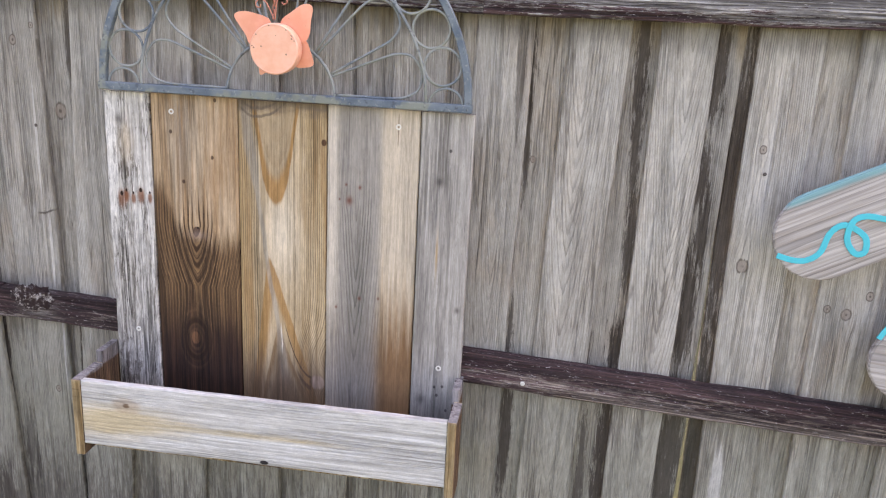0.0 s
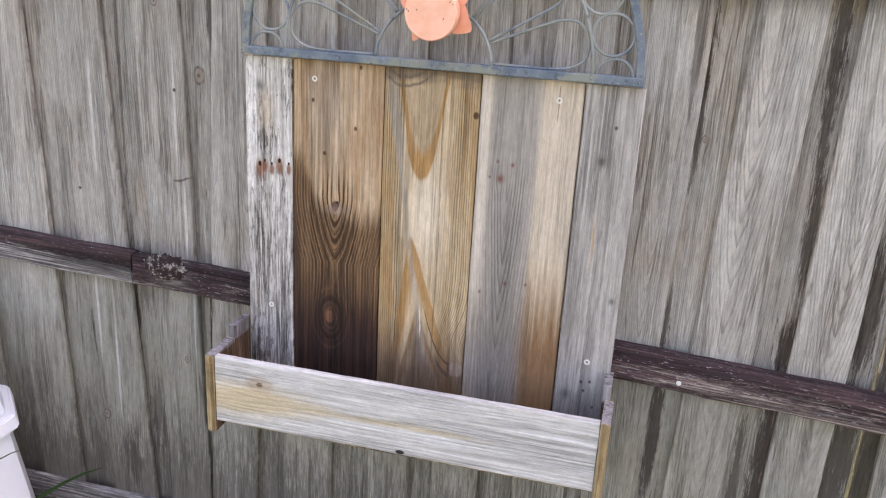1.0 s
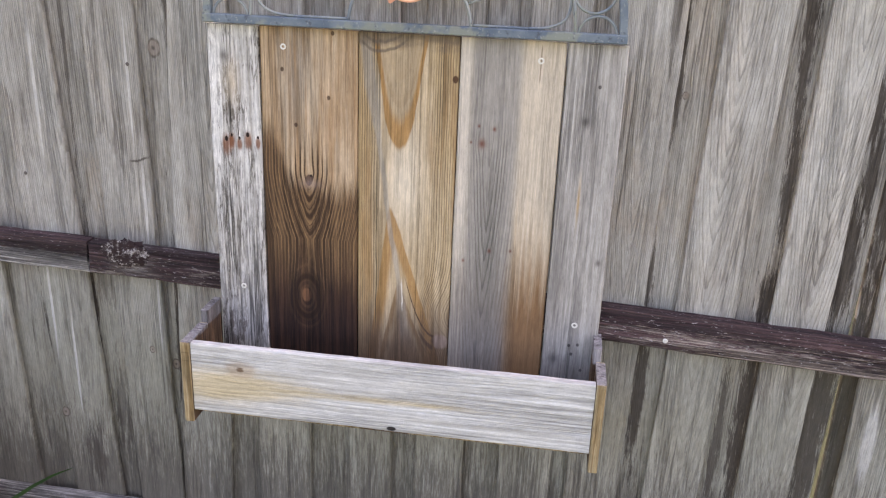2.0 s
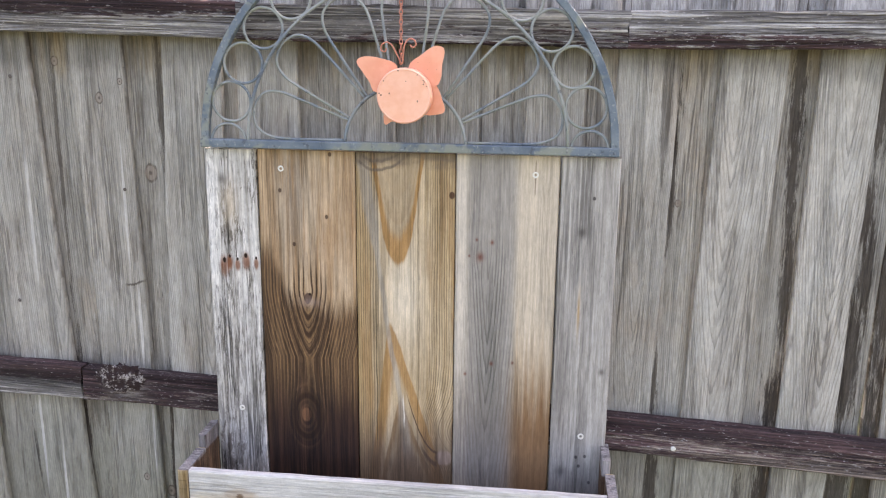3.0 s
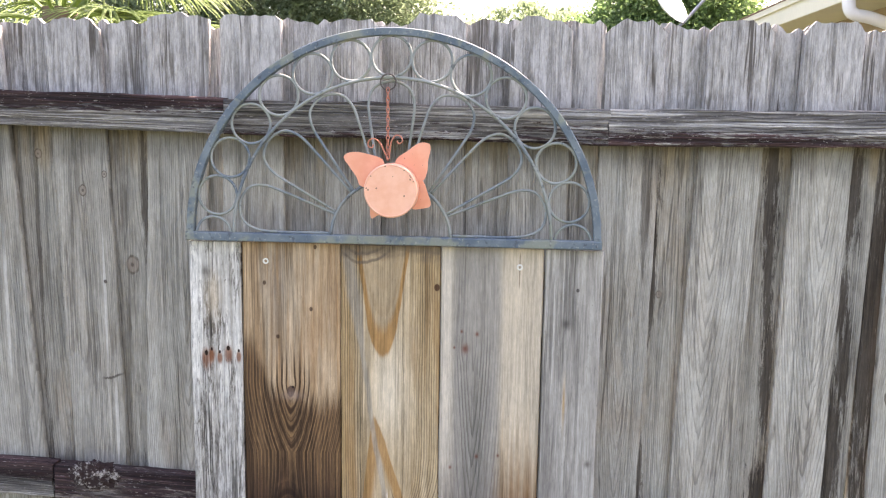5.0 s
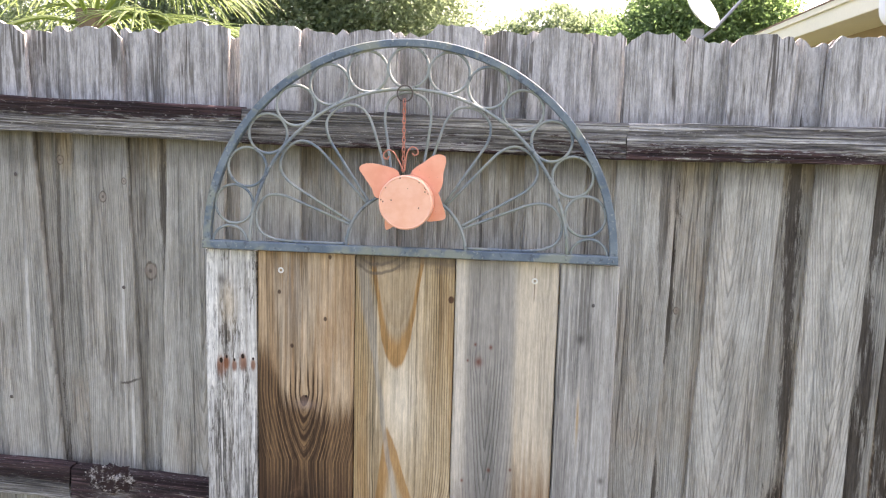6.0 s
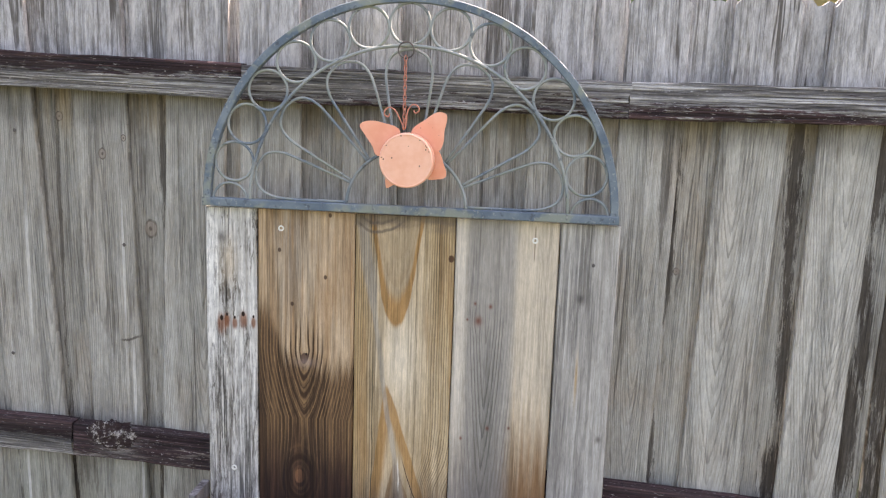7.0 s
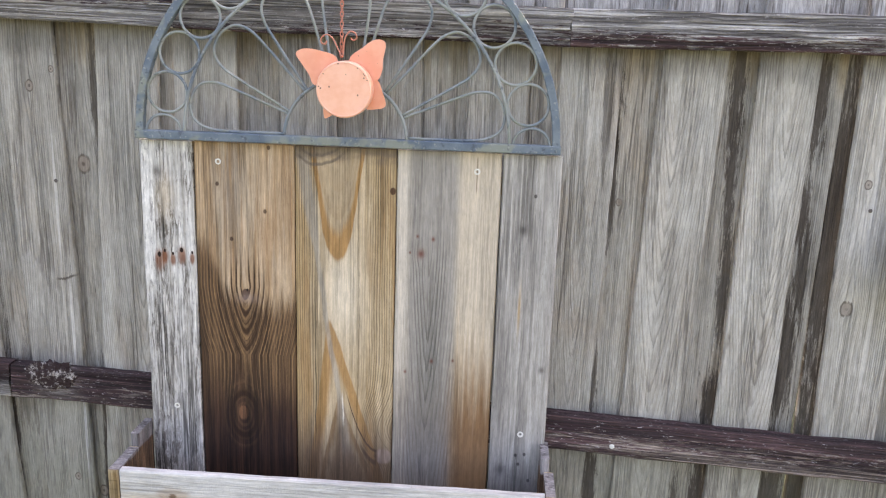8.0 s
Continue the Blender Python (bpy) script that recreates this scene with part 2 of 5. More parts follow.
def rail_wood(name, paint=0.75, low=0.0, knots=(), warm=0.0):
    """Old rail: chipped dark brown stain over grey grain; z runs along the rail and -x is its upper side."""
    g = Graph(name)
    r, off, lines, fibre, streak, blotch, dark = grain(g, slope=0.012, ring=0.006, knots=knots)
    bare = g.mix(g.step(streak, 0.3, 0.7), (0.20, 0.180, 0.165), (0.58, 0.55, 0.505))
    bare = g.mix(warm, bare, g.mix(g.step(fibre, 0.35, 0.65), (0.13, 0.075, 0.055), (0.36, 0.255, 0.195)))
    bare = g.times(bare, 1.0 - lines * 0.55)
    bare = g.times(bare, fibre * 0.7 + 0.65)
    brown = g.mix(g.step(streak, 0.35, 0.65), (0.036, 0.019, 0.020), (0.120, 0.070, 0.068))
    brown = g.times(brown, fibre * 0.8 + 0.6)
    chips = g.noise(g.vec(g.x * 150.0, off + g.y * 60.0, g.z * 16.0 + off), 1.0, 7.0, 0.75)
    band = g.noise(g.vec(g.x * 24.0, off, g.z * 0.9 + off), 1.0, 2.0)
    keep = g.step(chips * 0.55 + band * 0.45 + g.x * low, 0.66 - 0.3 * paint, 0.70 - 0.3 * paint)
    col = g.mix(keep, bare, brown)
    gash = g.step(g.m("ABSOLUTE", g.noise(g.vec(g.x * 95.0, g.y * 95.0 + off, g.z * 1.6 + off), 1.0, 3.0) - 0.5), 0.090, 0.030)
    col = g.mix(gash * 0.60, col, (0.026, 0.020, 0.019))
    scurf = g.step(g.noise(g.vec(g.x * 260.0, g.y * 260.0 + off + 2.0, g.z * 60.0), 1.0, 4.0, 0.7), 0.61, 0.68)
    col = g.mix(scurf * 0.8, col, (0.50, 0.46, 0.44))
    if knots:
        col = g.mix(dark * 0.8, col, g.mix(g.step(chips, 0.45, 0.55), (0.05, 0.035, 0.03), (0.5, 0.46, 0.42)))
    col, hf = weather(g, col, off, 0.40, 0.55, 0.45, 0.35, 0.45)
    h = fibre * 0.5 - lines * 0.9 + chips * 0.7 + hf * 0.8 - gash * 0.8
    return g.done(col, 0.8, h, 0.85, 0.0035, 0.25)


def peeled_white():
    """Narrow board with bleached, flaking white face and a row of rusty nail holes."""
    g = Graph("bleached_white_wood")
    r, off, lines, fibre, streak, blotch, dark = grain(g, cx=0.05, slope=0.02, z0=0.4, knots=((-0.022, 1.285, 0.011),), seed=0.31)
    col = g.mix(g.step(streak + blotch * 0.4, 0.45, 0.85), (0.35, 0.322, 0.280), (0.68, 0.655, 0.605))
    worn = g.step(g.noise(g.vec(g.x * 130.0, 3.0, g.z * 13.0), 1.0, 6.0, 0.75) + g.step(g.z, 1.15, 0.75) * 0.07, 0.53, 0.62)
    col = g.mix(worn * 0.75, col, (0.19, 0.175, 0.16))
    col = g.times(col, fibre * 0.5 + 0.75)
    torn = g.step(g.noise(g.vec(g.x * 80.0, 6.0, g.z * 20.0), 1.0, 6.0, 0.75) + g.blob(-0.015, 1.16, 0.03, 0.05) * 0.10 + g.blob(-0.03, 0.62, 0.05, 0.08) * 0.14, 0.60, 0.66)
    col = g.mix(torn * 0.85, col, (0.12, 0.10, 0.085))
    col = g.mix(g.step(g.z, 1.08, 0.85) * g.step(streak, 0.40, 0.62) * 0.45, col, (0.36, 0.34, 0.31))
    rift = g.step(g.m("ABSOLUTE", g.noise(g.vec(g.x * 46.0, 9.0, g.z * 3.2), 1.0, 6.0, 0.7) - 0.5), 0.030, 0.008) * g.step(g.noise(g.vec(g.x * 24.0, 4.0, g.z * 5.0), 1.0, 4.0), 0.46, 0.58)
    col = g.mix(rift * 0.8, col, (0.075, 0.062, 0.05))
    tan = g.blob(-0.005, 1.23, 0.02, 0.05)
    col = g.mix(tan * 0.5, col, (0.50, 0.37, 0.22))
    split = g.blob(-0.012, 1.155, 0.0025, 0.05)
    col = g.mix(split, col, (0.03, 0.025, 0.02))
    for u0, zz, a in ((-0.024, 1.094, 0.0075), (-0.011, 1.103, 0.0052), (0.007, 1.097, 0.0042), (0.027, 1.106, 0.0062), (0.051, 1.101, 0.0040)):
        halo = g.blob(u0, zz - 0.010, a * 1.6, a * 3.8) * (fibre * 1.4 + 0.2)
        col = g.mix(g.step(halo, 0.15, 0.75) * 0.85, col, (0.20, 0.070, 0.028))
        col = g.mix(g.step(g.blob(u0, zz + 0.004, a * 0.8, a * 1.3) + (streak - 0.5) * 0.9, 0.50, 0.75), col, (0.025, 0.014, 0.010))
    col = g.mix(dark * 0.8, col, (0.10, 0.09, 0.08))
    col, hf = weather(g, col, 0.31, 0.35, 0.8, 0.6, 0.35, 0.35)
    return g.done(col, 0.85, fibre * 0.6 - worn * 0.6 + streak * 0.5 + hf, 0.5, 0.0022, 0.15)


def brown_board():
    """Wide brown board, soaked dark at its lower half; tongues nest under a small knot, a red eye knot sits near the foot."""
    g = Graph("stained_brown_wood")
    fibre = g.noise(g.vec(g.x * 320.0, g.y * 300.0, g.z * 5.0), 1.0, 5.0, 0.72)
    streak = g.noise(g.vec(g.x * 70.0, g.y * 70.0 + 21.0, g.z * 1.8), 1.0, 5.0, 0.66)
    F, q = tongues(g, -0.004, 1.035, 0.30, 0.035, 5.7, ((-0.012, 0.722, 0.017), (-0.002, 1.018, 0.005)), 0.165, 0.020)
    ph = g.m("FRACT", (F + (streak - 0.5) * 0.005) / 0.0120)
    wide = g.step(ph, 0.50, 0.72) * g.step(ph, 1.0, 0.88)
    fine = rings(g, F + (streak - 0.5) * 0.003, 0.0036, 6.0, 0.40)
    col = g.mix(g.step(streak, 0.30, 0.70), (0.300, 0.185, 0.098), (0.545, 0.385, 0.235))
    pale = g.step(g.noise(g.vec(g.x * 30.0, 8.0, g.z * 2.2), 1.0, 4.0), 0.46, 0.62) * g.step(g.z, 0.93, 1.12)
    col = g.mix(pale * 0.70, col, (0.58, 0.460, 0.325))
    greyish = g.blob(-0.030, 1.27, 0.022, 0.14) * g.step(streak, 0.30, 0.55)
    col = g.mix(greyish * 0.75, col, (0.330, 0.280, 0.225))
    rusty = g.step(g.noise(g.vec(g.x * 60.0, 4.0, g.z * 2.4), 1.0, 3.0), 0.55, 0.68)
    col = g.mix(rusty * 0.5, col, (0.36, 0.190, 0.080))
    col = g.mix(g.blob(0.045, 1.13, 0.012, 0.09) * 0.5, col, (0.38, 0.200, 0.080))
    col = g.times(col, 1.0 - fine * 0.26)
    # tide of the soaked part: high at the edges, low right of the heart, with a hard mark
    ragged = (g.noise(g.vec(g.x * 55.0, 2.0, g.z * 4.0), 1.0, 5.0, 0.68) - 0.5) * 0.13 + (fibre - 0.5) * 0.06
    shore = g.step(g.x, -0.035, -0.10) * 0.12 - g.blob(0.055, 0.95, 0.040, 3.0) * 0.020 + 1.000
    wet = g.step(g.z - shore + ragged, 0.045, -0.035)
    col = g.mix(wet * 0.93, col, g.mix(g.step(streak, 0.36, 0.64), (0.030, 0.015, 0.008), (0.125, 0.066, 0.030)))
    tongue = g.blob(-0.008, 0.88, 0.016, 0.085) * wet
    col = g.mix(tongue * 0.60, col, (0.200, 0.115, 0.055))
    col = g.mix(fine * wet * 0.75, col, (0.030, 0.014, 0.007))
    light = rings(g, F + 0.0016 + (streak - 0.5) * 0.004, 0.0068, 11.0, 0.50) * wet * g.step(g.z, 0.58, 0.80)
    col = g.mix(light * 0.80, col, (0.30, 0.175, 0.080))
    deep = g.step(g.z + ragged * 1.6 + g.m("ABSOLUTE", g.x + 0.012) * 0.25, 0.90, 0.72)
    col = g.mix(deep * 0.90, col, g.mix(g.step(streak, 0.42, 0.62), (0.012, 0.006, 0.006), (0.048, 0.021, 0.014)))
    rim = g.blob(-0.108, 0.84, 0.018, 0.20) * g.step(streak, 0.25, 0.5)
    col = g.mix(rim * 0.75, col, (0.040, 0.020, 0.011))
    col = g.mix(wide * (g.step(g.blob(-0.004, 0.95, 0.055, 0.14), 0.10, 0.50) * 0.85 + 0.10), col, (0.045, 0.022, 0.011))
    col = g.times(col, fibre * 0.55 + 0.70)
    halo = g.blob(-0.012, 0.722, 0.034, 0.060) + (fibre - 0.5) * 0.10
    bands = g.m("FRACT", halo * 4.5)
    col = g.mix(g.step(halo, 0.10, 0.20) * g.step(bands, 0.30, 0.55) * g.step(bands, 0.95, 0.75) * g.step(streak, 0.35, 0.60) * 0.40, col, (0.140, 0.074, 0.036))
    col = g.mix(g.step(halo, 0.25, 0.42) * g.step(halo, 0.66, 0.52) * 0.8, col, (0.022, 0.010, 0.006))
    col = g.mix(g.step(g.blob(-0.012, 0.726, 0.014, 0.022) + (streak - 0.5) * 0.8, 0.45, 0.70) * 0.85, col, g.mix(g.step(streak, 0.40, 0.60), (0.050, 0.022, 0.012), (0.210, 0.100, 0.050)))
    knot = g.blob(-0.002, 1.018, 0.011, 0.010) + (streak - 0.5) * 0.35
    col = g.mix(g.step(knot, 0.40, 0.65) * 0.9, col, (0.075, 0.040, 0.028))
    col = g.mix(g.step(g.blob(0.002, 1.024, 0.003, 0.004), 0.3, 0.7), col, (0.020, 0.010, 0.008))
    col = g.mix(g.blob(0.002, 1.005, 0.022, 0.010) * 0.5, col, (0.300, 0.215, 0.185))
    for u0, zz in ((0.045, 1.205), (-0.060, 1.262), (-0.031, 1.14), (0.055, 1.345)):
        col = g.mix(g.step(g.blob(u0, zz, 0.0045, 0.006), 0.3, 0.7) * 0.85, col, (0.06, 0.03, 0.018))
    col, hf = weather(g, col, 0.57, 0.34, 0.5, 0.4, 0.26)
    return g.done(col, 0.7, fibre * 0.4 - fine * 0.5 - wide * 0.3 + hf, 0.4, 0.0018, 0.25)


def golden_board():
    """Wide honey-coloured board: a tongue of amber heartwood from its head, pale middle, flame-shaped figure and a knot at its foot."""
    g = Graph("honey_wood")
    r, off, lines, fibre, streak, blotch, dark = grain(g, para=(-0.016, 5.2, 0.014), ring=0.055, seed=0.83, bend=0.09, knots=((0.080, 0.640, 0.018),))
    wob = (g.noise(g.vec(g.x * 22.0, 3.0, g.z * 6.0), 1.0, 6.0, 0.6) - 0.5) * 0.04
    col = g.mix(g.step(streak, 0.3, 0.7), (0.425, 0.300, 0.160), (0.64, 0.500, 0.325))
    # heartwood tongue: tan, with a wide amber outline
    du = g.x + 0.017 + wob * 0.35
    f = g.z - g.m("MAXIMUM", du * du * 58.0, g.m("ABSOLUTE", du) * 7.0 - 0.17) + (fibre - 0.5) * 0.012
    inside = g.step(f, 1.095, 1.108)
    col = g.mix(inside * 0.92, col, g.mix(g.step(f + (streak - 0.5) * 0.03, 1.150, 1.185), (0.42, 0.225, 0.078), (0.47, 0.350, 0.215)))
    inner = rings(g, 1.50 - f, 0.062, 3.0, 0.35) * g.step(f, 1.15, 1.19)
    col = g.mix(inner * 0.40, col, (0.34, 0.215, 0.110))
    right = g.step(g.x + wob, 0.046, 0.066) * (g.step(g.z + wob * 3.0, 0.98, 1.14) * 0.6 + 0.4)
    col = g.mix(right * 0.8, col, g.mix(g.step(streak, 0.4, 0.6), (0.215, 0.128, 0.056), (0.52, 0.365, 0.190)))
    pale = g.blob(-0.004, 1.03, 0.046, 0.13) * g.step(f, 1.11, 1.09)
    col = g.mix(pale * 0.85, col, (0.74, 0.635, 0.485))
    left = g.step(g.x + wob * 0.6, -0.066, -0.092)
    col = g.mix(left * 0.6, col, (0.39, 0.245, 0.105))
    # flame figure lower down, and a smaller one inside it
    dv = g.x + 0.034 - (0.966 - g.z) * 0.10 + wob * 0.4
    k = 0.966 - g.z - ((dv * dv + 0.00003) ** 0.5 - 0.0055) * 4.6 + (fibre - 0.5) * 0.02
    flame = g.step(k, -0.004, 0.012) * g.step(k, 0.135, 0.075)
    col = g.mix(flame * 0.85, col, (0.41, 0.220, 0.075))
    k2 = 0.775 - g.z - ((dv * dv + 0.00004) ** 0.5 - 0.0063) * 3.6 + (fibre - 0.5) * 0.02
    flame2 = g.step(k2, -0.004, 0.006) * g.step(k2, 0.060, 0.020)
    col = g.mix(flame2 * 0.75, col, (0.26, 0.145, 0.060))
    col = g.mix(g.step(k2, 0.05, 0.11) * 0.7, col, (0.33, 0.235, 0.150))
    # late-wood lines, dense towards both edges and drawn in to the knot at the foot
    pull = g.blob(0.085, 0.645, 0.075, 0.085)
    q = g.x + wob * 0.25 + pull * (g.z - 0.645) * 0.9
    sides = g.m("MAXIMUM", g.step(g.x + wob * 0.5, -0.045, -0.075), g.step(g.x + wob * 0.5, 0.030, 0.060))
    side_field = (q * q + 0.0006) ** 0.5 + (g.noise(g.vec(g.x * 8.0, 2.0, g.z * 1.6), 1.0, 3.0) - 0.5) * 0.014
    late = rings(g, side_field, 0.0052, 4.0, 0.35)
    col = g.times(col, 1.0 - late * (sides * 0.58 + 0.06))
    amber = sides * g.step(g.noise(g.vec(g.x * 40.0, 12.0, g.z * 3.0), 1.0, 4.0), 0.50, 0.64)
    col = g.mix(amber * 0.5, col, (0.33, 0.185, 0.075))
    two = g.step(g.m("ABSOLUTE", g.x - 0.030 + wob * 0.5), 0.0022, 0.0006) + g.step(g.m("ABSOLUTE", g.x + 0.066 + wob * 0.6), 0.0022, 0.0006)
    col = g.times(col, 1.0 - two * 0.40)
    sw = g.z - 0.648 - ((g.x - 0.078) * (g.x - 0.078) * 26.0) + (fibre - 0.5) * 0.008
    swoop = g.step(g.m("ABSOLUTE", sw), 0.0055, 0.001) * g.step(g.x, 0.083, 0.072) * g.step(g.x, 0.0, 0.012)
    swoop = g.m("MAXIMUM", swoop, g.step(g.m("ABSOLUTE", sw + 0.030), 0.010, 0.003) * g.step(g.x, 0.080, 0.07) * g.step(g.x, 0.03, 0.05))
    col = g.mix(swoop * 0.95, col, (0.060, 0.034, 0.022))
    # grey weather streak running down across the middle
    gl = g.m("ABSOLUTE", g.x + 0.094 - (1.325 - g.z) * 0.147 + wob * 0.4)
    wide = g.step(g.z, 1.08, 1.25) * 0.009 + g.step(g.z, 0.80, 0.70) * 0.009 + 0.006
    line = g.step(gl / wide, 1.3, 0.5) * g.step(g.z, 0.60, 0.66) * g.step(g.z, 1.36, 1.32)
    col = g.mix(line * 0.62, col, (0.37, 0.335, 0.28))
    head = g.step(g.z + g.noise(g.vec(g.x * 18.0, 1.0, g.z * 40.0), 1.0, 4.0) * 0.06, 1.345, 1.375)
    col = g.mix(head * 0.75, col, (0.17, 0.13, 0.10))
    sx = g.x + 0.060
    arcs = g.m("FRACT", (g.z - sx * sx * 9.0 + wob * 0.6) / 0.021)
    swirl = g.step(arcs, 0.25, 0.45) * g.step(arcs, 0.85, 0.55) * g.step(g.blob(-0.055, 1.335, 0.055, 0.030), 0.25, 0.6)
    col = g.mix(swirl * 0.85, col, (0.17, 0.13, 0.095))
    # darker brown towards the foot, with a ragged upper edge
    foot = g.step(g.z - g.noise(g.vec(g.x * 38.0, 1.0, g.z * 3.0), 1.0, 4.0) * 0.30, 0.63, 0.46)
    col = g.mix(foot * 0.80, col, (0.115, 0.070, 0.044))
    col = g.times(col, fibre * 0.40 + 0.70)
    col = g.mix(g.step(g.blob(0.090, 0.636, 0.022, 0.020) + (streak - 0.5) * 0.5, 0.3, 0.6) * 0.9, col, g.mix(g.step(streak, 0.4, 0.6), (0.075, 0.045, 0.032), (0.30, 0.215, 0.165)))
    col = g.mix(g.step(g.blob(0.103, 1.262, 0.007, 0.009), 0.3, 0.6), col, (0.09, 0.045, 0.022))
    crack = g.step(g.m("ABSOLUTE", g.x + 0.002 - wob * 0.5), 0.0022, 0.0006) * g.step(g.z, 0.70, 0.73) * g.step(g.z, 0.80, 0.77)
    col = g.mix(crack * 0.8, col, (0.72, 0.66, 0.55))
    col, hf = weather(g, col, 0.83, 0.28, 0.4, 0.3, 0.30)
    return g.done(col, 0.7, fibre * 0.4 - lines * 0.7 + hf, 0.4, 0.0018, 0.25)


def striped_board():
    """Wide board: cream edge, grey heart, tan side, browner foot."""
    g = Graph("grey_hearted_wood")
    r, off, lines, fibre, streak, blotch, dark = grain(g, para=(-0.038, 11.0, 0.008), ring=0.09, seed=0.12, bend=0.04)
    wob = (g.noise(g.vec(g.x * 40.0, 5.0, g.z * 2.0), 1.0, 6.0, 0.7) - 0.5) * 0.016
    heart = g.step(g.x + wob, -0.102, -0.072) * g.step(g.x + wob, 0.034, 0.010)
    col = g.mix(heart, (0.55, 0.465, 0.355), (0.320, 0.290, 0.250))
    col = g.mix(g.blob(-0.032, 0.82, 0.030, 0.20) * 0.55, col, (0.165, 0.160, 0.140))
    tawny = g.step(g.x + wob, 0.015, 0.03) * g.step(g.z - g.noise(g.vec(g.x * 120.0, 3.0, g.z * 1.5), 1.0, 4.0, 0.6) * 0.5, 0.78, 0.55)
    col = g.mix(tawny * 0.5, col, (0.40, 0.265, 0.140))
    rim = g.step(g.x + wob * 0.5, -0.078, -0.095)
    col = g.mix(rim * 0.7, col, (0.56, 0.50, 0.42))
    col = g.times(col, streak * 0.5 + 0.75)
    F, q = tongues(g, -0.036, 1.14, 0.085, 0.03, 4.4, ((-0.056, 1.126, 0.006),), 9.0, 0.012)
    nest = rings(g, F, 0.0062, 8.0, 0.35)
    col = g.times(col, 1.0 - nest * (heart * 0.42 + 0.05) * (g.step(g.z, 1.22, 1.08) * 0.8 + 0.2))
    col = g.times(col, fibre * 0.34 + 0.83)
    # darker towards the foot, browner on the right
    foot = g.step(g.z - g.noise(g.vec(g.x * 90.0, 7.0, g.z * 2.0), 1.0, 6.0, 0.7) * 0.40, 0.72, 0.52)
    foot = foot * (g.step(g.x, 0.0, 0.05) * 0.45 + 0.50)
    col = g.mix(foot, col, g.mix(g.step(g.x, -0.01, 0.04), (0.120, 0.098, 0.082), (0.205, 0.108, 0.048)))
    split = g.step(g.m("ABSOLUTE", g.x - 0.0595 + wob * 0.3), 0.0016, 0.0005) * g.step(g.m("ABSOLUTE", g.z - 1.305), 0.045, 0.03)
    col = g.mix(split * 0.7, col, (0.14, 0.095, 0.06))
    for u0, zz, a in ((-0.056, 1.126, 0.008), (-0.064, 1.165, 0.003), (-0.030, 1.160, 0.004), (0.022, 0.882, 0.003), (-0.026, 0.878, 0.004), (-0.085, 0.85, 0.003), (-0.080, 1.128, 0.0025)):
        col = g.mix(g.blob(u0, zz, a, a * 1.3) * 0.9, col, (0.16, 0.055, 0.035))
    col, hf = weather(g, col, 0.12, 0.26, 0.35, 0.3, 0.25)
    return g.done(col, 0.72, fibre * 0.4 - lines * 0.4 + hf, 0.35, 0.0016, 0.25)


def grey_board(name="silver_grey_wood", seed=0.66, knots=((-0.035, 0.625, 0.012), (0.045, 0.872, 0.007), (-0.012, 1.19, 0.010))):
    g = Graph(name)
    r, off, lines, fibre, streak, blotch, dark = grain(g, cx=0.02, slope=0.03, z0=0.4, ring=0.009, seed=seed, knots=knots)
    col = g.mix(g.step(streak, 0.25, 0.75), (0.255, 0.232, 0.206), (0.48, 0.452, 0.405))
    col = g.times(col, blotch * 0.6 + 0.70)
    pit = g.step(g.noise(g.vec(g.x * 150.0, off, g.z * 20.0), 1.0, 4.0, 0.7), 0.62, 0.72)
    col = g.mix(pit * 0.4, col, (0.10, 0.09, 0.085))
    col = g.mix(g.blob(-0.012, 1.01, 0.003, 0.05) * 0.8, col, (0.42, 0.255, 0.10))
    col = g.times(col, 1.0 - lines * 0.18)
    col = g.times(col, fibre * 0.4 + 0.8)
    col = g.mix(dark * 0.7, col, (0.06, 0.05, 0.045))
    for u0, zz in ((-0.002, 0.662), (0.018, 0.665), (0.005, 0.640), (0.03, 0.60), (0.01, 1.265)):
        col = g.mix(g.step(g.blob(u0, zz, 0.004, 0.005), 0.3, 0.7) * 0.8, col, (0.05, 0.042, 0.04))
    # evenly darker from about the trough's rim down
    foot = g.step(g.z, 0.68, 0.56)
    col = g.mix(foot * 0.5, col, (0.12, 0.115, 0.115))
    col, hf = weather(g, col, 0.66, 0.35, 0.5, 0.5, 0.35)
    return g.done(col, 0.8, fibre * 0.5 - lines * 0.4 + hf, 0.4, 0.0016, 0.2)


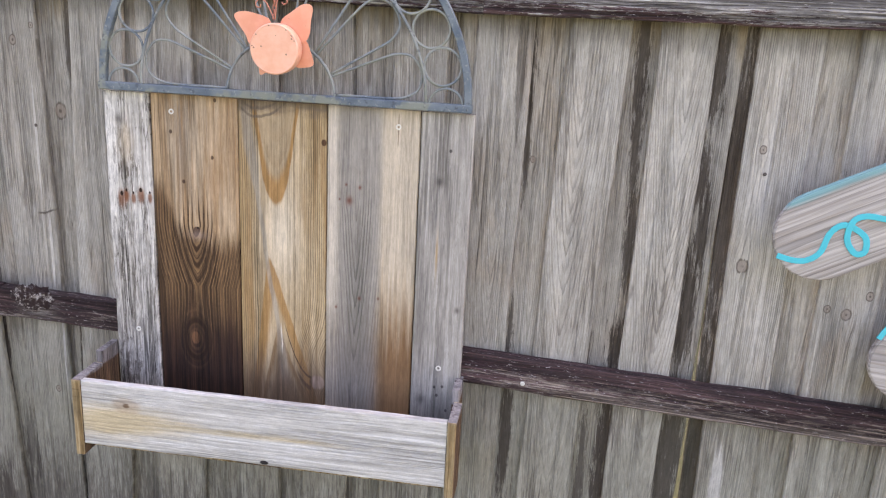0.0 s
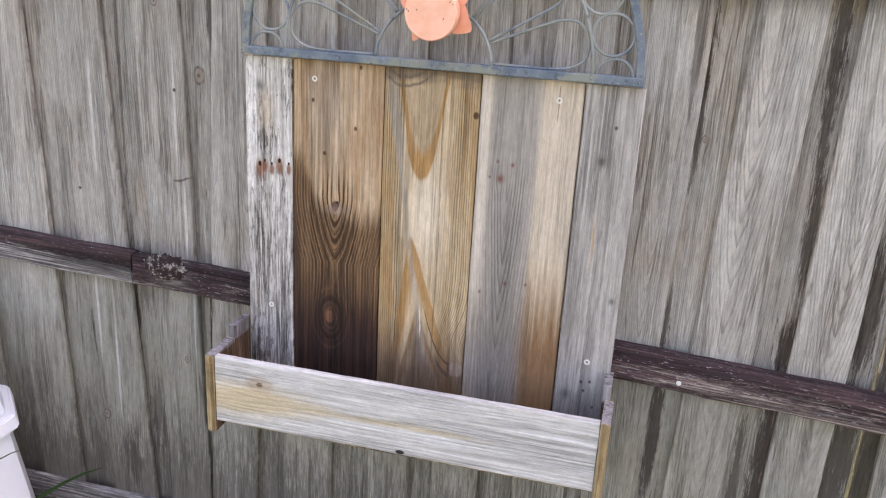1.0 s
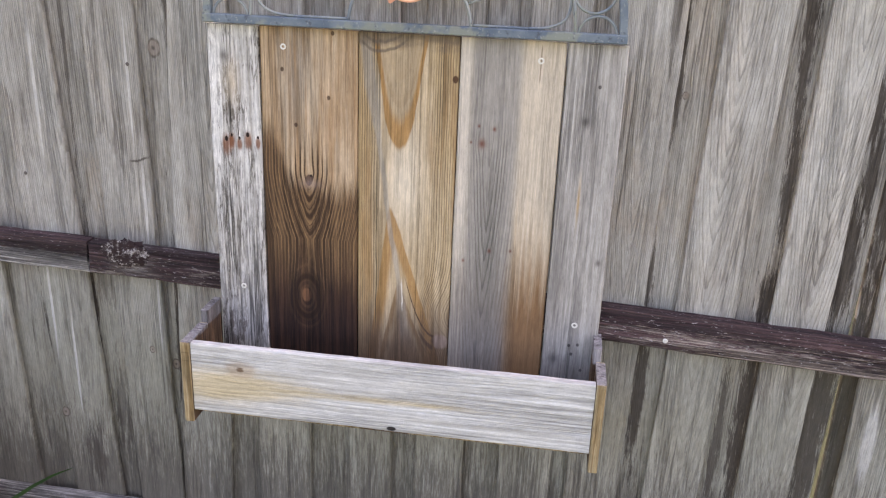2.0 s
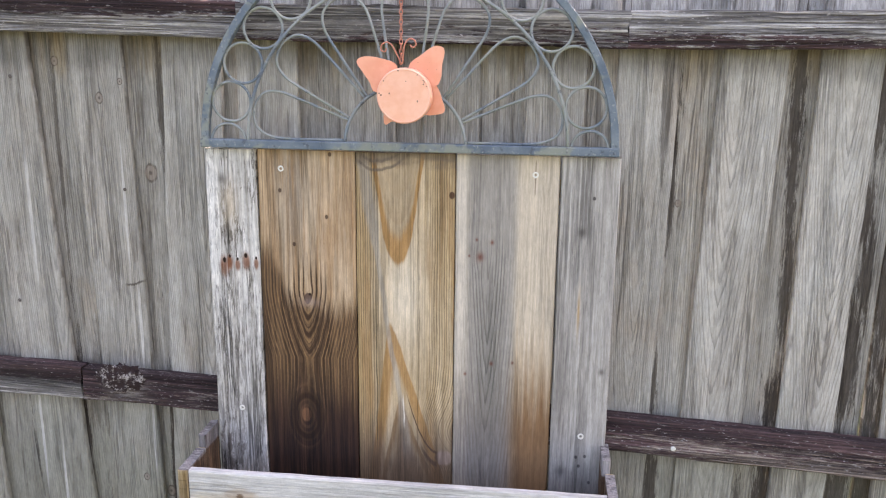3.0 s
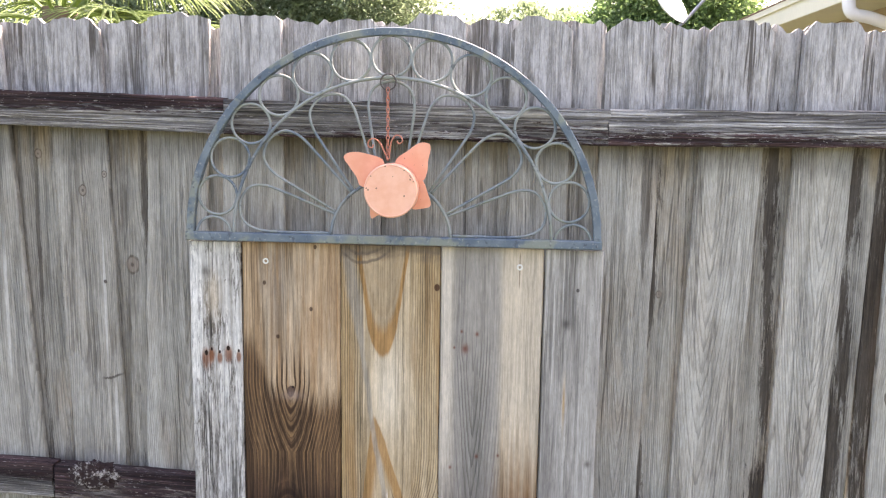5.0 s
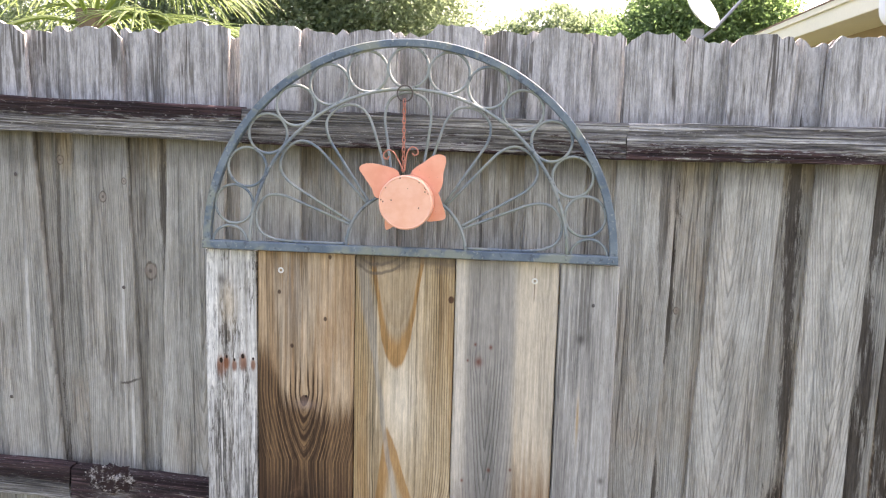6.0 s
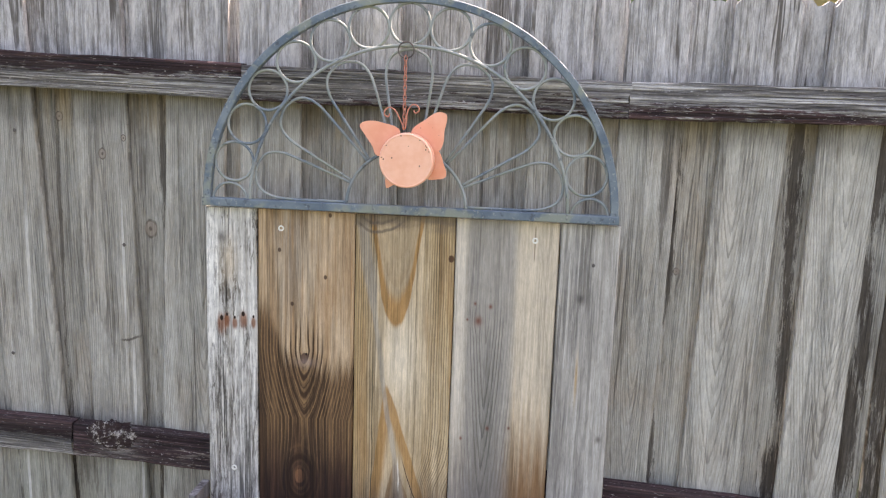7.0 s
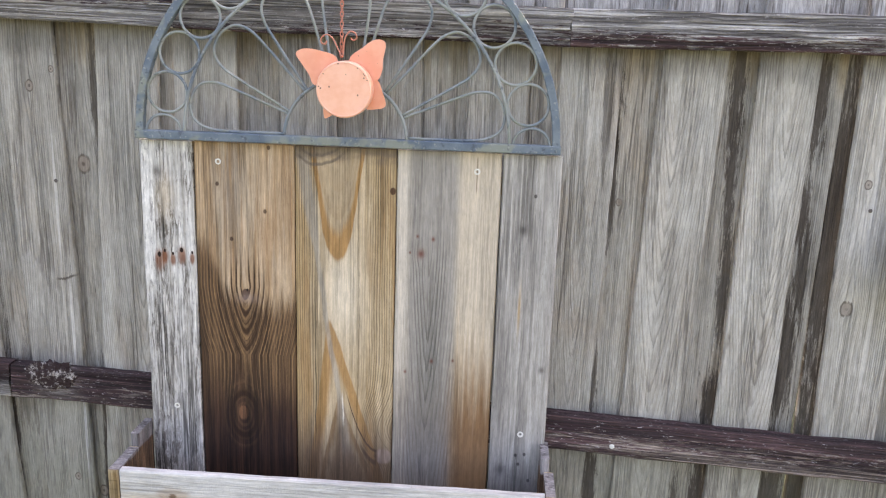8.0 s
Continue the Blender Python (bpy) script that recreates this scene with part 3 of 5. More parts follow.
def trough_front():
    """Pale grey plank with yellow streaks at mid height; z runs along it, x upwards reversed."""
    g = Graph("pale_weathered_plank")
    r, off, lines, fibre, streak, blotch, dark = grain(g, cx=0.01, slope=0.016, z0=0.2, ring=0.0085, seed=0.44, knots=((-0.030, -0.340, 0.015),))
    col = g.mix(g.step(streak, 0.3, 0.7), (0.47, 0.448, 0.400), (0.67, 0.655, 0.615))
    yel = g.noise(g.vec(g.x * 70.0, 5.0, g.z * 6.0), 1.0, 6.0, 0.7)
    band = g.blob(0.008, -0.34, 0.050, 0.22) + g.blob(0.010, 0.05, 0.012, 0.26) * 0.9 + g.blob(0.04, -0.42, 0.05, 0.12) * 0.5
    col = g.mix(g.step(yel * 0.6 + band * 0.5, 0.46, 0.90) * 0.75, col, (0.54, 0.415, 0.215))
    col = g.times(col, 1.0 - lines * 0.20)
    col = g.times(col, fibre * 0.4 + 0.8)
    col = g.mix(g.step(g.noise(g.vec(g.x * 200.0, 9.0, g.z * 14.0), 1.0, 4.0, 0.7), 0.63, 0.72) * 0.5, col, (0.16, 0.13, 0.10))
    swirl = g.blob(-0.030, -0.340, 0.030, 0.055)
    col = g.mix(g.step(swirl + (streak - 0.5) * 0.9, 0.45, 0.75) * 0.5, col, (0.36, 0.250, 0.150))
    col = g.mix(g.step(dark + (fibre - 0.5) * 0.9 + (streak - 0.5) * 0.9, 0.60, 0.85) * 0.85, col, (0.13, 0.075, 0.040))
    col = g.mix(g.step(g.blob(0.078, 0.012, 0.006, 0.012), 0.3, 0.6), col, (0.035, 0.03, 0.028))
    col, hf = weather(g, col, 0.44, 0.28, 0.35, 0.35, 0.28)
    return g.done(col, 0.75, fibre * 0.5 - lines * 0.7 + hf, 0.5, 0.002, 0.2)


def trough_side():
    g = Graph("brown_box_wood")
    r, off, lines, fibre, streak, blotch, dark = grain(g, ring=0.006)
    # streaked brown wood, its tones lowered to take in the shade inside the trough
    col = g.mix(g.step(streak, 0.3, 0.7), (0.075, 0.042, 0.026), (0.24, 0.145, 0.080))
    grey = g.step(g.z + blotch * 0.03, 0.668, 0.676)
    col = g.mix(grey * 0.75, col, (0.36, 0.345, 0.34))
    mm = g.step(g.noise(g.vec(g.x * 60.0, g.y * 60.0, g.z * 4.0 + off), 1.0, 4.0), 0.50, 0.68)
    col = g.mix(mm * 0.8, col, (0.050, 0.026, 0.020))
    ends = g.step(g.m("ABSOLUTE", g.x), 0.0515, 0.0535)
    col = g.mix(ends * 0.85, col, g.mix(g.step(streak, 0.35, 0.65), (0.30, 0.195, 0.085), (0.56, 0.455, 0.270)))
    col = g.times(col, 1.0 - lines * 0.35)
    col, hf = weather(g, col, off, 0.45, 0.6, 0.4, 0.5)
    return g.done(col, 0.8, fibre * 0.5 - lines * 0.6 + hf, 0.5, 0.002, 0.2)


def patina(name="blue_grey_patina", worn=0.0):
    """Blue-grey painted iron with verdigris and bare worn flecks."""
    g = Graph(name)
    n1, n2 = g.noise(g.co, 14.0, 4.0, 0.6), g.noise(g.co, 120.0, 4.0, 0.65)
    col = g.mix(g.step(n1, 0.35, 0.65), (0.090, 0.122, 0.155), (0.165, 0.200, 0.220))
    col = g.mix(g.step(g.noise(g.co, 9.0, 4.0), 0.34, 0.60) * worn, col, (0.330, 0.340, 0.300))
    col = g.mix(g.step(g.noise(g.co, 16.0, 3.0), 0.52, 0.64) * 0.8, col, (0.235, 0.250, 0.200))
    col = g.mix(g.step(n2, 0.58, 0.66) * 0.6, col, (0.34, 0.345, 0.315))
    col = g.mix(g.step(g.noise(g.co, 70.0, 4.0), 0.60, 0.68) * 0.6, col, (0.05, 0.055, 0.065))
    return g.done(col, g.step(n2, 0.2, 0.9) * 0.25 + 0.58, n2, 0.25, 0.001, 0.4)


def coral_paint():
    g = Graph("coral_enamel")
    n1, n2 = g.noise(g.co, 30.0, 3.0), g.noise(g.co, 210.0, 3.0)
    col = g.mix(g.step(n1, 0.3, 0.7), (0.82, 0.335, 0.205), (0.88, 0.40, 0.26))
    col = g.mix(g.step(n2, 0.71, 0.76), col, (0.16, 0.06, 0.04))
    return g.done(col, 0.33, n1, 0.1, 0.001, 0.5)


def plain(name, col, rough=0.6, vary=0.25, scale=20.0, metal=0.0, spec=0.4, bump=0.15):
    g = Graph(name)
    n1, n2 = g.noise(g.co, scale, 4.0), g.noise(g.co, scale * 9.0, 3.0)
    c = g.times(col, n1 * vary + n2 * vary * 0.6 + 1.0 - 0.8 * vary)
    return g.done(c, n1 * 0.15 + rough - 0.07, n2, bump, 0.002, spec, metal)


def leafy(name, dark, light, pale=0.0):
    """Leaves with a little light coming through, each its own shade."""
    g = Graph(name)
    geo = g.t.nodes.new("ShaderNodeNewGeometry")
    isle = S(g, geo.outputs["Random Per Island"])
    col = g.mix(isle, dark, light)
    col = g.times(col, g.noise(g.co, 3.0, 2.0) * 0.6 + 0.7)
    g.done(col, 0.5, None, spec=0.4)
    tr = g.t.nodes.new("ShaderNodeBsdfTranslucent")
    g.put(tr.inputs["Color"], g.mix(0.5, col, light))
    ms = g.t.nodes.new("ShaderNodeMixShader")
    ms.inputs[0].default_value = 0.55 + pale
    g.t.links.new(g.bsdf.outputs[0], ms.inputs[1])
    g.t.links.new(tr.outputs[0], ms.inputs[2])
    g.t.links.new(ms.outputs[0], g.t.nodes["Material Output"].inputs["Surface"])
    return g.mat


def peach_drum():
    """Paler coral enamel with rust pits round the rim; the face lies across z."""
    g = Graph("pale_coral_enamel")
    n1 = g.noise(g.co, 40.0, 4.0)
    col = g.mix(g.step(n1, 0.3, 0.7), (0.86, 0.42, 0.275), (0.92, 0.50, 0.35))
    rng2 = random.Random(8)
    for k in range(13):
        a, d = rng2.uniform(0, 6.28), rng2.choice((0.051, 0.047, 0.052, 0.030))
        px, py, pr = d * math.cos(a), d * math.sin(a), rng2.uniform(0.0008, 0.0019)
        du, dv = (g.x - px) / pr, (g.y - py) / (pr * rng2.uniform(0.7, 1.4))
        col = g.mix(g.step(g.m("EXPONENT", (du * du + dv * dv) * -1.0), 0.25, 0.6) * 0.85, col, (0.12, 0.045, 0.03))
    return g.done(col, 0.28, n1, 0.15, 0.001, 0.6)


PEACH = peach_drum()
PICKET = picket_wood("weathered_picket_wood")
# fillers, here and below: tint also lowered to paint in shade behind the face boards
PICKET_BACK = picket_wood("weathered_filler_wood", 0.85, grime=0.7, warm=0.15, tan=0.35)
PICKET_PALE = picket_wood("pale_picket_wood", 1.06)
RAIL = rail_wood("chipped_brown_rail", 0.72, low=-2.2, warm=0.7)
RAIL_PALE = rail_wood("worn_grey_rail", 0.36, low=2.6)
WHITE_WOOD, BROWN_WOOD, HONEY_WOOD, STRIPED_WOOD, GREY_WOOD = peeled_white(), brown_board(), golden_board(), striped_board(), grey_board()
FRONT_WOOD, SIDE_WOOD = trough_front(), trough_side()
PATINA, PATINA_WORN, CORAL = patina(), patina("worn_pale_patina", 0.75), coral_paint()
COPPER = plain("rose_copper_wire", (0.55, 0.22, 0.15), 0.4, 0.4, 60.0, 0.3)
DARK_IRON = plain("dark_wire", (0.12, 0.10, 0.09), 0.5, 0.4, 60.0, 0.5)
SCREW = plain("zinc_screw", (0.72, 0.70, 0.64), 0.5, 0.4, 200.0, 0.2)
WHITE_PAINT = plain("white_paint", (0.78, 0.80, 0.82), 0.55, 0.12, 8.0)
TURQUOISE = plain("turquoise_paint", (0.02, 0.50, 0.58), 0.45, 0.15, 25.0)
CREAM = plain("cream_paint", (0.72, 0.68, 0.54), 0.6, 0.2, 4.0)
TAN_STUCCO = plain("tan_stucco", (0.36, 0.28, 0.20), 0.9, 0.2, 12.0, bump=0.4)
ROOF = plain("grey_shingle", (0.16, 0.14, 0.125), 0.9, 0.5, 14.0, bump=0.6)
GREY_METAL = plain("grey_metal", (0.30, 0.31, 0.33), 0.5, 0.2, 20.0, 0.4)
BARK = plain("bark", (0.14, 0.105, 0.075), 0.9, 0.6, 9.0, bump=0.8)
SOIL = plain("grassy_soil", (0.050, 0.056, 0.026), 0.95, 0.7, 3.0, bump=0.8)
# tree greens lightened to paint in the haze and glare over the crowns
LEAF_TREE = leafy("tree_leaves", (0.11, 0.150, 0.082), (0.25, 0.310, 0.175))
LEAF_DENSE = leafy("dense_leaves", (0.08, 0.135, 0.050), (0.20, 0.300, 0.110))
LEAF_PALM = leafy("palm_leaves", (0.10, 0.15, 0.05), (0.26, 0.33, 0.13), 0.05)
LEAF_STRAP = leafy("strap_leaves", (0.035, 0.085, 0.022), (0.065, 0.145, 0.035))


# ---- builders ----
GROUND = -0.18


def part(name, bm, material, parent=None, label="", at=None, smooth=False):
    me = bpy.data.meshes.new(name)
    bmesh.ops.recalc_face_normals(bm, faces=bm.faces)
    bm.to_mesh(me)
    bm.free()
    me.materials.append(material)
    if smooth:
        for p in me.polygons:
            p.use_smooth = True
    ob = new(name, me)
    if parent:
        ob.parent = parent
    if at is not None:
        ob.matrix_basis = at
    return tagged(ob, label)


def empty(name, at, label, category, kind="", group=""):
    ob = new(name)
    ob.empty_display_size = 0.05
    ob.matrix_basis = at
    return tagged(ob, label, category, group, kind)


def board(width, thick, z0, z1, seed, lean=0.0, ear=0.0, chip=0.0, wave=0.0015, across=7, rings=26, warp=0.0, foot=0.0):
    """A plank standing along z, centred on x, its face towards -y at y = 0 and its back at y = thick. Rounded arrises, wavering edges;
    ear: clipped corners at the head; chip: worn, splintered head; lean: sideways shift over its length."""
    bm = bmesh.new()
    c = min(0.0025, thick * 0.25)
    h = width / 2
    cols = [-h + c + (width - 2 * c) * i / (across - 1) for i in range(across)]
    ring = [(u, 0.0) for u in cols] + [(h, c), (h, thick - c)] + [(u, thick) for u in reversed(cols)] + [(-h, thick - c), (-h, c)]
    head = []
    for u, _ in ring:
        over = max(0.0, abs(u) - (h - ear)) if ear else 0.0
        worn = chip * (noise.noise((u * 55, seed * 3.1, 0.4)) + 0.8 * noise.noise((u * 210, seed * 1.7, 2.0)))
        head.append(z1 - over * 0.95 + worn)
    rows = []
    for k in range(rings + 1):
        t = k / rings
        row = []
        for (u, w), top in zip(ring, head):
            z = z0 + t * (top - z0)
            sh = lean * (t - 0.5)
            side = 1 if u > 0 else -1
            jag = wave * noise.noise((side * 7.0 + seed, z * 6.0, 1.0)) + wave * 0.5 * noise.noise((side * 3.0 + seed, z * 25.0, 5.0))
            x = u + sh + (jag if abs(u) > h * 0.8 else 0.0)
            y = w + warp * noise.noise((seed, z * 1.3, 3.0)) + warp * 0.6 * (u / h) * noise.noise((seed + 9, z * 0.9, 7.0))
            row.append(bm.verts.new((x, y, z)))
        rows.append(row)
    n = len(ring)
    for a, b in zip(rows, rows[1:]):
        for i in range(n):
            bm.faces.new((a[i], a[(i + 1) % n], b[(i + 1) % n], b[i]))
    # caps as strips between face and back
    for row, flip in ((rows[0], False), (rows[-1], True)):
        front, back = row[:across], list(reversed(row[across + 2:2 * across + 2]))
        for i in range(across - 1):
            bm.faces.new((front[i], back[i], back[i + 1], front[i + 1]))
        bm.faces.new((front[-1], back[-1], row[across + 1], row[across]))
        bm.faces.new((back[0], front[0], row[-1], row[-2]))
    return bm


def tube(bm, pts, r, closed=False, sides=8, flat=None):
    """A rod along pts; flat=(a, b): a rectangular bar, a across the run in the x-z plane and b deep in y."""
    pts = [Vector(p) for p in pts]
    n = len(pts)
    rows = []
    up = Vector((0, 1, 0))
    for i, p in enumerate(pts):
        a = pts[(i - 1) % n] if closed or i else p
        b = pts[(i + 1) % n] if closed or i < n - 1 else p
        d = (b - a).normalized()
        ref = up if abs(d.dot(up)) < 0.95 else Vector((1, 0, 0))
        s = d.cross(ref).normalized()
        w = s.cross(d).normalized()
        if flat:
            q = [(-1, -0.8), (-0.8, -1), (0.8, -1), (1, -0.8), (1, 0.8), (0.8, 1), (-0.8, 1), (-1, 0.8)]
            rows.append([bm.verts.new(p + s * (flat[0] / 2 * e) + w * (flat[1] / 2 * f)) for e, f in q])
        else:
            rr = r[i] if isinstance(r, list) else r
            rows.append([bm.verts.new(p + (s * math.cos(2 * math.pi * k / sides) + w * math.sin(2 * math.pi * k / sides)) * rr) for k in range(sides)])
    m = len(rows[0])
    for i in range(n if closed else n - 1):
        a, b = rows[i], rows[(i + 1) % n]
        for k in range(m):
            bm.faces.new((a[k], a[(k + 1) % m], b[(k + 1) % m], b[k]))
    if not closed:
        bm.faces.new(list(reversed(rows[0])))
        bm.faces.new(rows[-1])
    return bm


def arc(cx, cz, r, a0, a1, n, y=0.0, rz=None):
    rz = rz or r
    return [(cx + r * math.cos(radians(a0 + (a1 - a0) * i / n)), y, cz + rz * math.sin(radians(a0 + (a1 - a0) * i / n))) for i in range(n + 1)]


def curve_through(ctrl, per=8, closed=False):
    """Catmull-Rom line through control points."""
    P = [Vector(p) for p in ctrl]
    n = len(P)
    out = []
    for i in range(n if closed else n - 1):
        p0 = P[(i - 1) % n] if closed or i else P[0]
        p1, p2 = P[i], P[(i + 1) % n]
        p3 = P[(i + 2) % n] if closed or i + 2 < n else P[-1]
        for k in range(per):
            t = k / per
            out.append(0.5 * ((2 * p1) + (p2 - p0) * t + (2 * p0 - 5 * p1 + 4 * p2 - p3) * t * t + (3 * p1 - p0 - 3 * p2 + p3) * t ** 3))
    if not closed:
        out.append(P[-1])
    return out


def sheet(outline, y0, y1, bevel=0.0):
    """A plate from an outline in x-z between y0 and y1."""
    bm = bmesh.new()
    f = [bm.verts.new((p[0], y0, p[2])) for p in outline]
    bm.faces.new(f)
    ret = bmesh.ops.extrude_face_region(bm, geom=list(bm.faces))
    for v in ret["geom"]:
        if isinstance(v, bmesh.types.BMVert):
            v.co.y = y1
    bmesh.ops.recalc_face_normals(bm, faces=bm.faces)
    if bevel:
        rim = [e for e in bm.edges if abs(e.verts[0].co.y - e.verts[1].co.y) < 1e-6 and len(e.link_faces) == 2 and e.calc_face_angle(0) > 0.9]
        bmesh.ops.bevel(bm, geom=rim, offset=bevel, segments=2, affect="EDGES")
    return bm


def block(x0, x1, y0, y1, z0, z1, bevel=0.0):
    bm = bmesh.new()
    bmesh.ops.create_cube(bm, size=1)
    for v in bm.verts:
        v.co = Vector((x0 + (v.co.x + 0.5) * (x1 - x0), y0 + (v.co.y + 0.5) * (y1 - y0), z0 + (v.co.z + 0.5) * (z1 - z0)))
    if bevel:
        bmesh.ops.bevel(bm, geom=list(bm.edges), offset=bevel, segments=2, affect="EDGES")
    return bm


def lathe(profile, n=40):
    """A turned body round z from (radius, z) pairs."""
    bm = bmesh.new()
    rows = [[bm.verts.new((r * math.cos(2 * math.pi * k / n), r * math.sin(2 * math.pi * k / n), z)) for k in range(n)] for r, z in profile]
    for a, b in zip(rows, rows[1:]):
        for k in range(n):
            bm.faces.new((a[k], a[(k + 1) % n], b[(k + 1) % n], b[k]))
    bm.faces.new(list(reversed(rows[0])))
    bm.faces.new(rows[-1])
    return bm


# ---- ground ----
bm = bmesh.new()
R = 26
span = [math.copysign(abs(i / R) ** 3.2 * 300, i) for i in range(-R, R + 1)]
grid = [[bm.verts.new((x, y, GROUND + (0.02 * noise.noise((x * 0.9, y * 0.9, 0)) if abs(x) + abs(y) < 40 else 0))) for x in span] for y in span]
for a, b in zip(grid, grid[1:]):
    for i in range(len(span) - 1):
        bm.faces.new((a[i], a[i + 1], b[i + 1], b[i]))
ground = part("ground", bm, SOIL, smooth=True)
tagged(ground, "short worn grass and sandy soil along the fence", "ground", kind="structure")

# ---- fence: face boards in front, filler boards behind, three rails on this side ----
fence = empty("fence", pose(0, 0, GROUND), "tall board-on-board fence of silver-grey weathered wood", "fence", "structure")
UP = Matrix.Translation((0, 0, -GROUND))


def picket(x0, x1, y, low_shift, top, seed, mat, ear, chip, z0=None):
    w = x1 - x0
    bm = board(w, 0.016, z0 if z0 is not None else GROUND + 0.05, top, seed, lean=-low_shift, ear=ear, chip=chip, wave=0.0035, warp=0.006, across=13, rings=30)
    return part("picket", bm, mat, fence, at=UP @ pose((x0 + x1) / 2 + low_shift * 0.12, y, 0))


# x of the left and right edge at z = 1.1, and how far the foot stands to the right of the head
# first two boards: tint lowered to put the fence's dimmer left side into colour
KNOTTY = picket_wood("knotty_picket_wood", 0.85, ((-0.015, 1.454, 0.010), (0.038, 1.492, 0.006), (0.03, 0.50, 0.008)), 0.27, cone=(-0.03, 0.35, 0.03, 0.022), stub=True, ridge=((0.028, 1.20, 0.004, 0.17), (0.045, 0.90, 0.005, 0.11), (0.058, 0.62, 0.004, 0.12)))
LEFT_DIMMED = picket_wood("smooth_dimmed_picket_wood", 0.82, ((-0.03, 0.28, 0.012),), 0.34, cone=(0.05, 1.9, 0.05, 0.03), ridge=((0.02, 0.42, 0.004, 0.16), (-0.03, 0.62, 0.004, 0.2), (0.0, 1.2, 0.005, 0.2)), black=((-0.055, 0.40, 0.008, 0.25, 0.8), (0.05, 0.15, 0.02, 0.1, 0.6)))
# narrow black strips on these two fillers paint the shadow beside the face boards
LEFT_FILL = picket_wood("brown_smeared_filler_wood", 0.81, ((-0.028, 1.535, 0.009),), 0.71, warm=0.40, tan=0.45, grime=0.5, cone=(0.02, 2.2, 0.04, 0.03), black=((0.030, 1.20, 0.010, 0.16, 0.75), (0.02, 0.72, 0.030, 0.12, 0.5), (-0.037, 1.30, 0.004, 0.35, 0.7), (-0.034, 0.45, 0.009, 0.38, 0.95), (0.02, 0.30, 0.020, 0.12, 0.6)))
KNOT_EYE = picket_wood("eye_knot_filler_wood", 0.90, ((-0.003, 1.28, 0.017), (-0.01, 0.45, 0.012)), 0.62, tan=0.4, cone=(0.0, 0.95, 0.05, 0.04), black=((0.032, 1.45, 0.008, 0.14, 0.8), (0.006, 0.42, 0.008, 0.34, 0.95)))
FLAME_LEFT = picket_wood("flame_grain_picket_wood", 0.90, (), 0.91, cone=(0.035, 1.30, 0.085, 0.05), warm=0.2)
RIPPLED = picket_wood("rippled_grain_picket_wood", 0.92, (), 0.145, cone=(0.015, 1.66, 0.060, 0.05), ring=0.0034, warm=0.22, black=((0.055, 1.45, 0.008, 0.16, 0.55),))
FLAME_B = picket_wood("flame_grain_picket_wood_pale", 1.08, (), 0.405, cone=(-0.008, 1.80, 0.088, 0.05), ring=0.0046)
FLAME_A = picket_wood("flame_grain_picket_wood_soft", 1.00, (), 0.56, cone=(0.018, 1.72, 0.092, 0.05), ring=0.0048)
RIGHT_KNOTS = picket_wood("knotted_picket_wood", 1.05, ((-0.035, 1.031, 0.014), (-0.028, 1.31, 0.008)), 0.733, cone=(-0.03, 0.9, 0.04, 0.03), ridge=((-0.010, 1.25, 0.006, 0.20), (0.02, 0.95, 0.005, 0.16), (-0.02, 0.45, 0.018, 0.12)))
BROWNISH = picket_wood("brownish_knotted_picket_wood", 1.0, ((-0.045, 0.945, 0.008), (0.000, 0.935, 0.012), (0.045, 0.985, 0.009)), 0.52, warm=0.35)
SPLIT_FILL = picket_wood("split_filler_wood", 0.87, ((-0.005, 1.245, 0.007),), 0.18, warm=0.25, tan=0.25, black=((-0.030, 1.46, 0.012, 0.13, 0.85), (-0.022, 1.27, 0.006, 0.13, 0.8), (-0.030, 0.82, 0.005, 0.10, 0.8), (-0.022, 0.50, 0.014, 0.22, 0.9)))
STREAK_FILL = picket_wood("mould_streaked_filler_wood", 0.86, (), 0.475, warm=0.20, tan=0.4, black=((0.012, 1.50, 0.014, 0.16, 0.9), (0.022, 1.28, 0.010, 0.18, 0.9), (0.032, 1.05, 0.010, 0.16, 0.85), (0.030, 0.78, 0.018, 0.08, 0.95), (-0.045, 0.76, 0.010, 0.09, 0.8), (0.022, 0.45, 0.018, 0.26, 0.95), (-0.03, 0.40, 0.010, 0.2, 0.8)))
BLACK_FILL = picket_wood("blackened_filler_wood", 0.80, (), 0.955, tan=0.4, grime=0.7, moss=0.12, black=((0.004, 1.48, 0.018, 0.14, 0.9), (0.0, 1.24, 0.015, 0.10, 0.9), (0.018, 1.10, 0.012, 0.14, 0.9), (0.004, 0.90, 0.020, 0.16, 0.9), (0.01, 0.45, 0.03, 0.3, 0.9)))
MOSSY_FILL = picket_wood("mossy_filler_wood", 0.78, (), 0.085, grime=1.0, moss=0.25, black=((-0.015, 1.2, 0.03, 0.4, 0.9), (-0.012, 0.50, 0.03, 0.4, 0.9)))
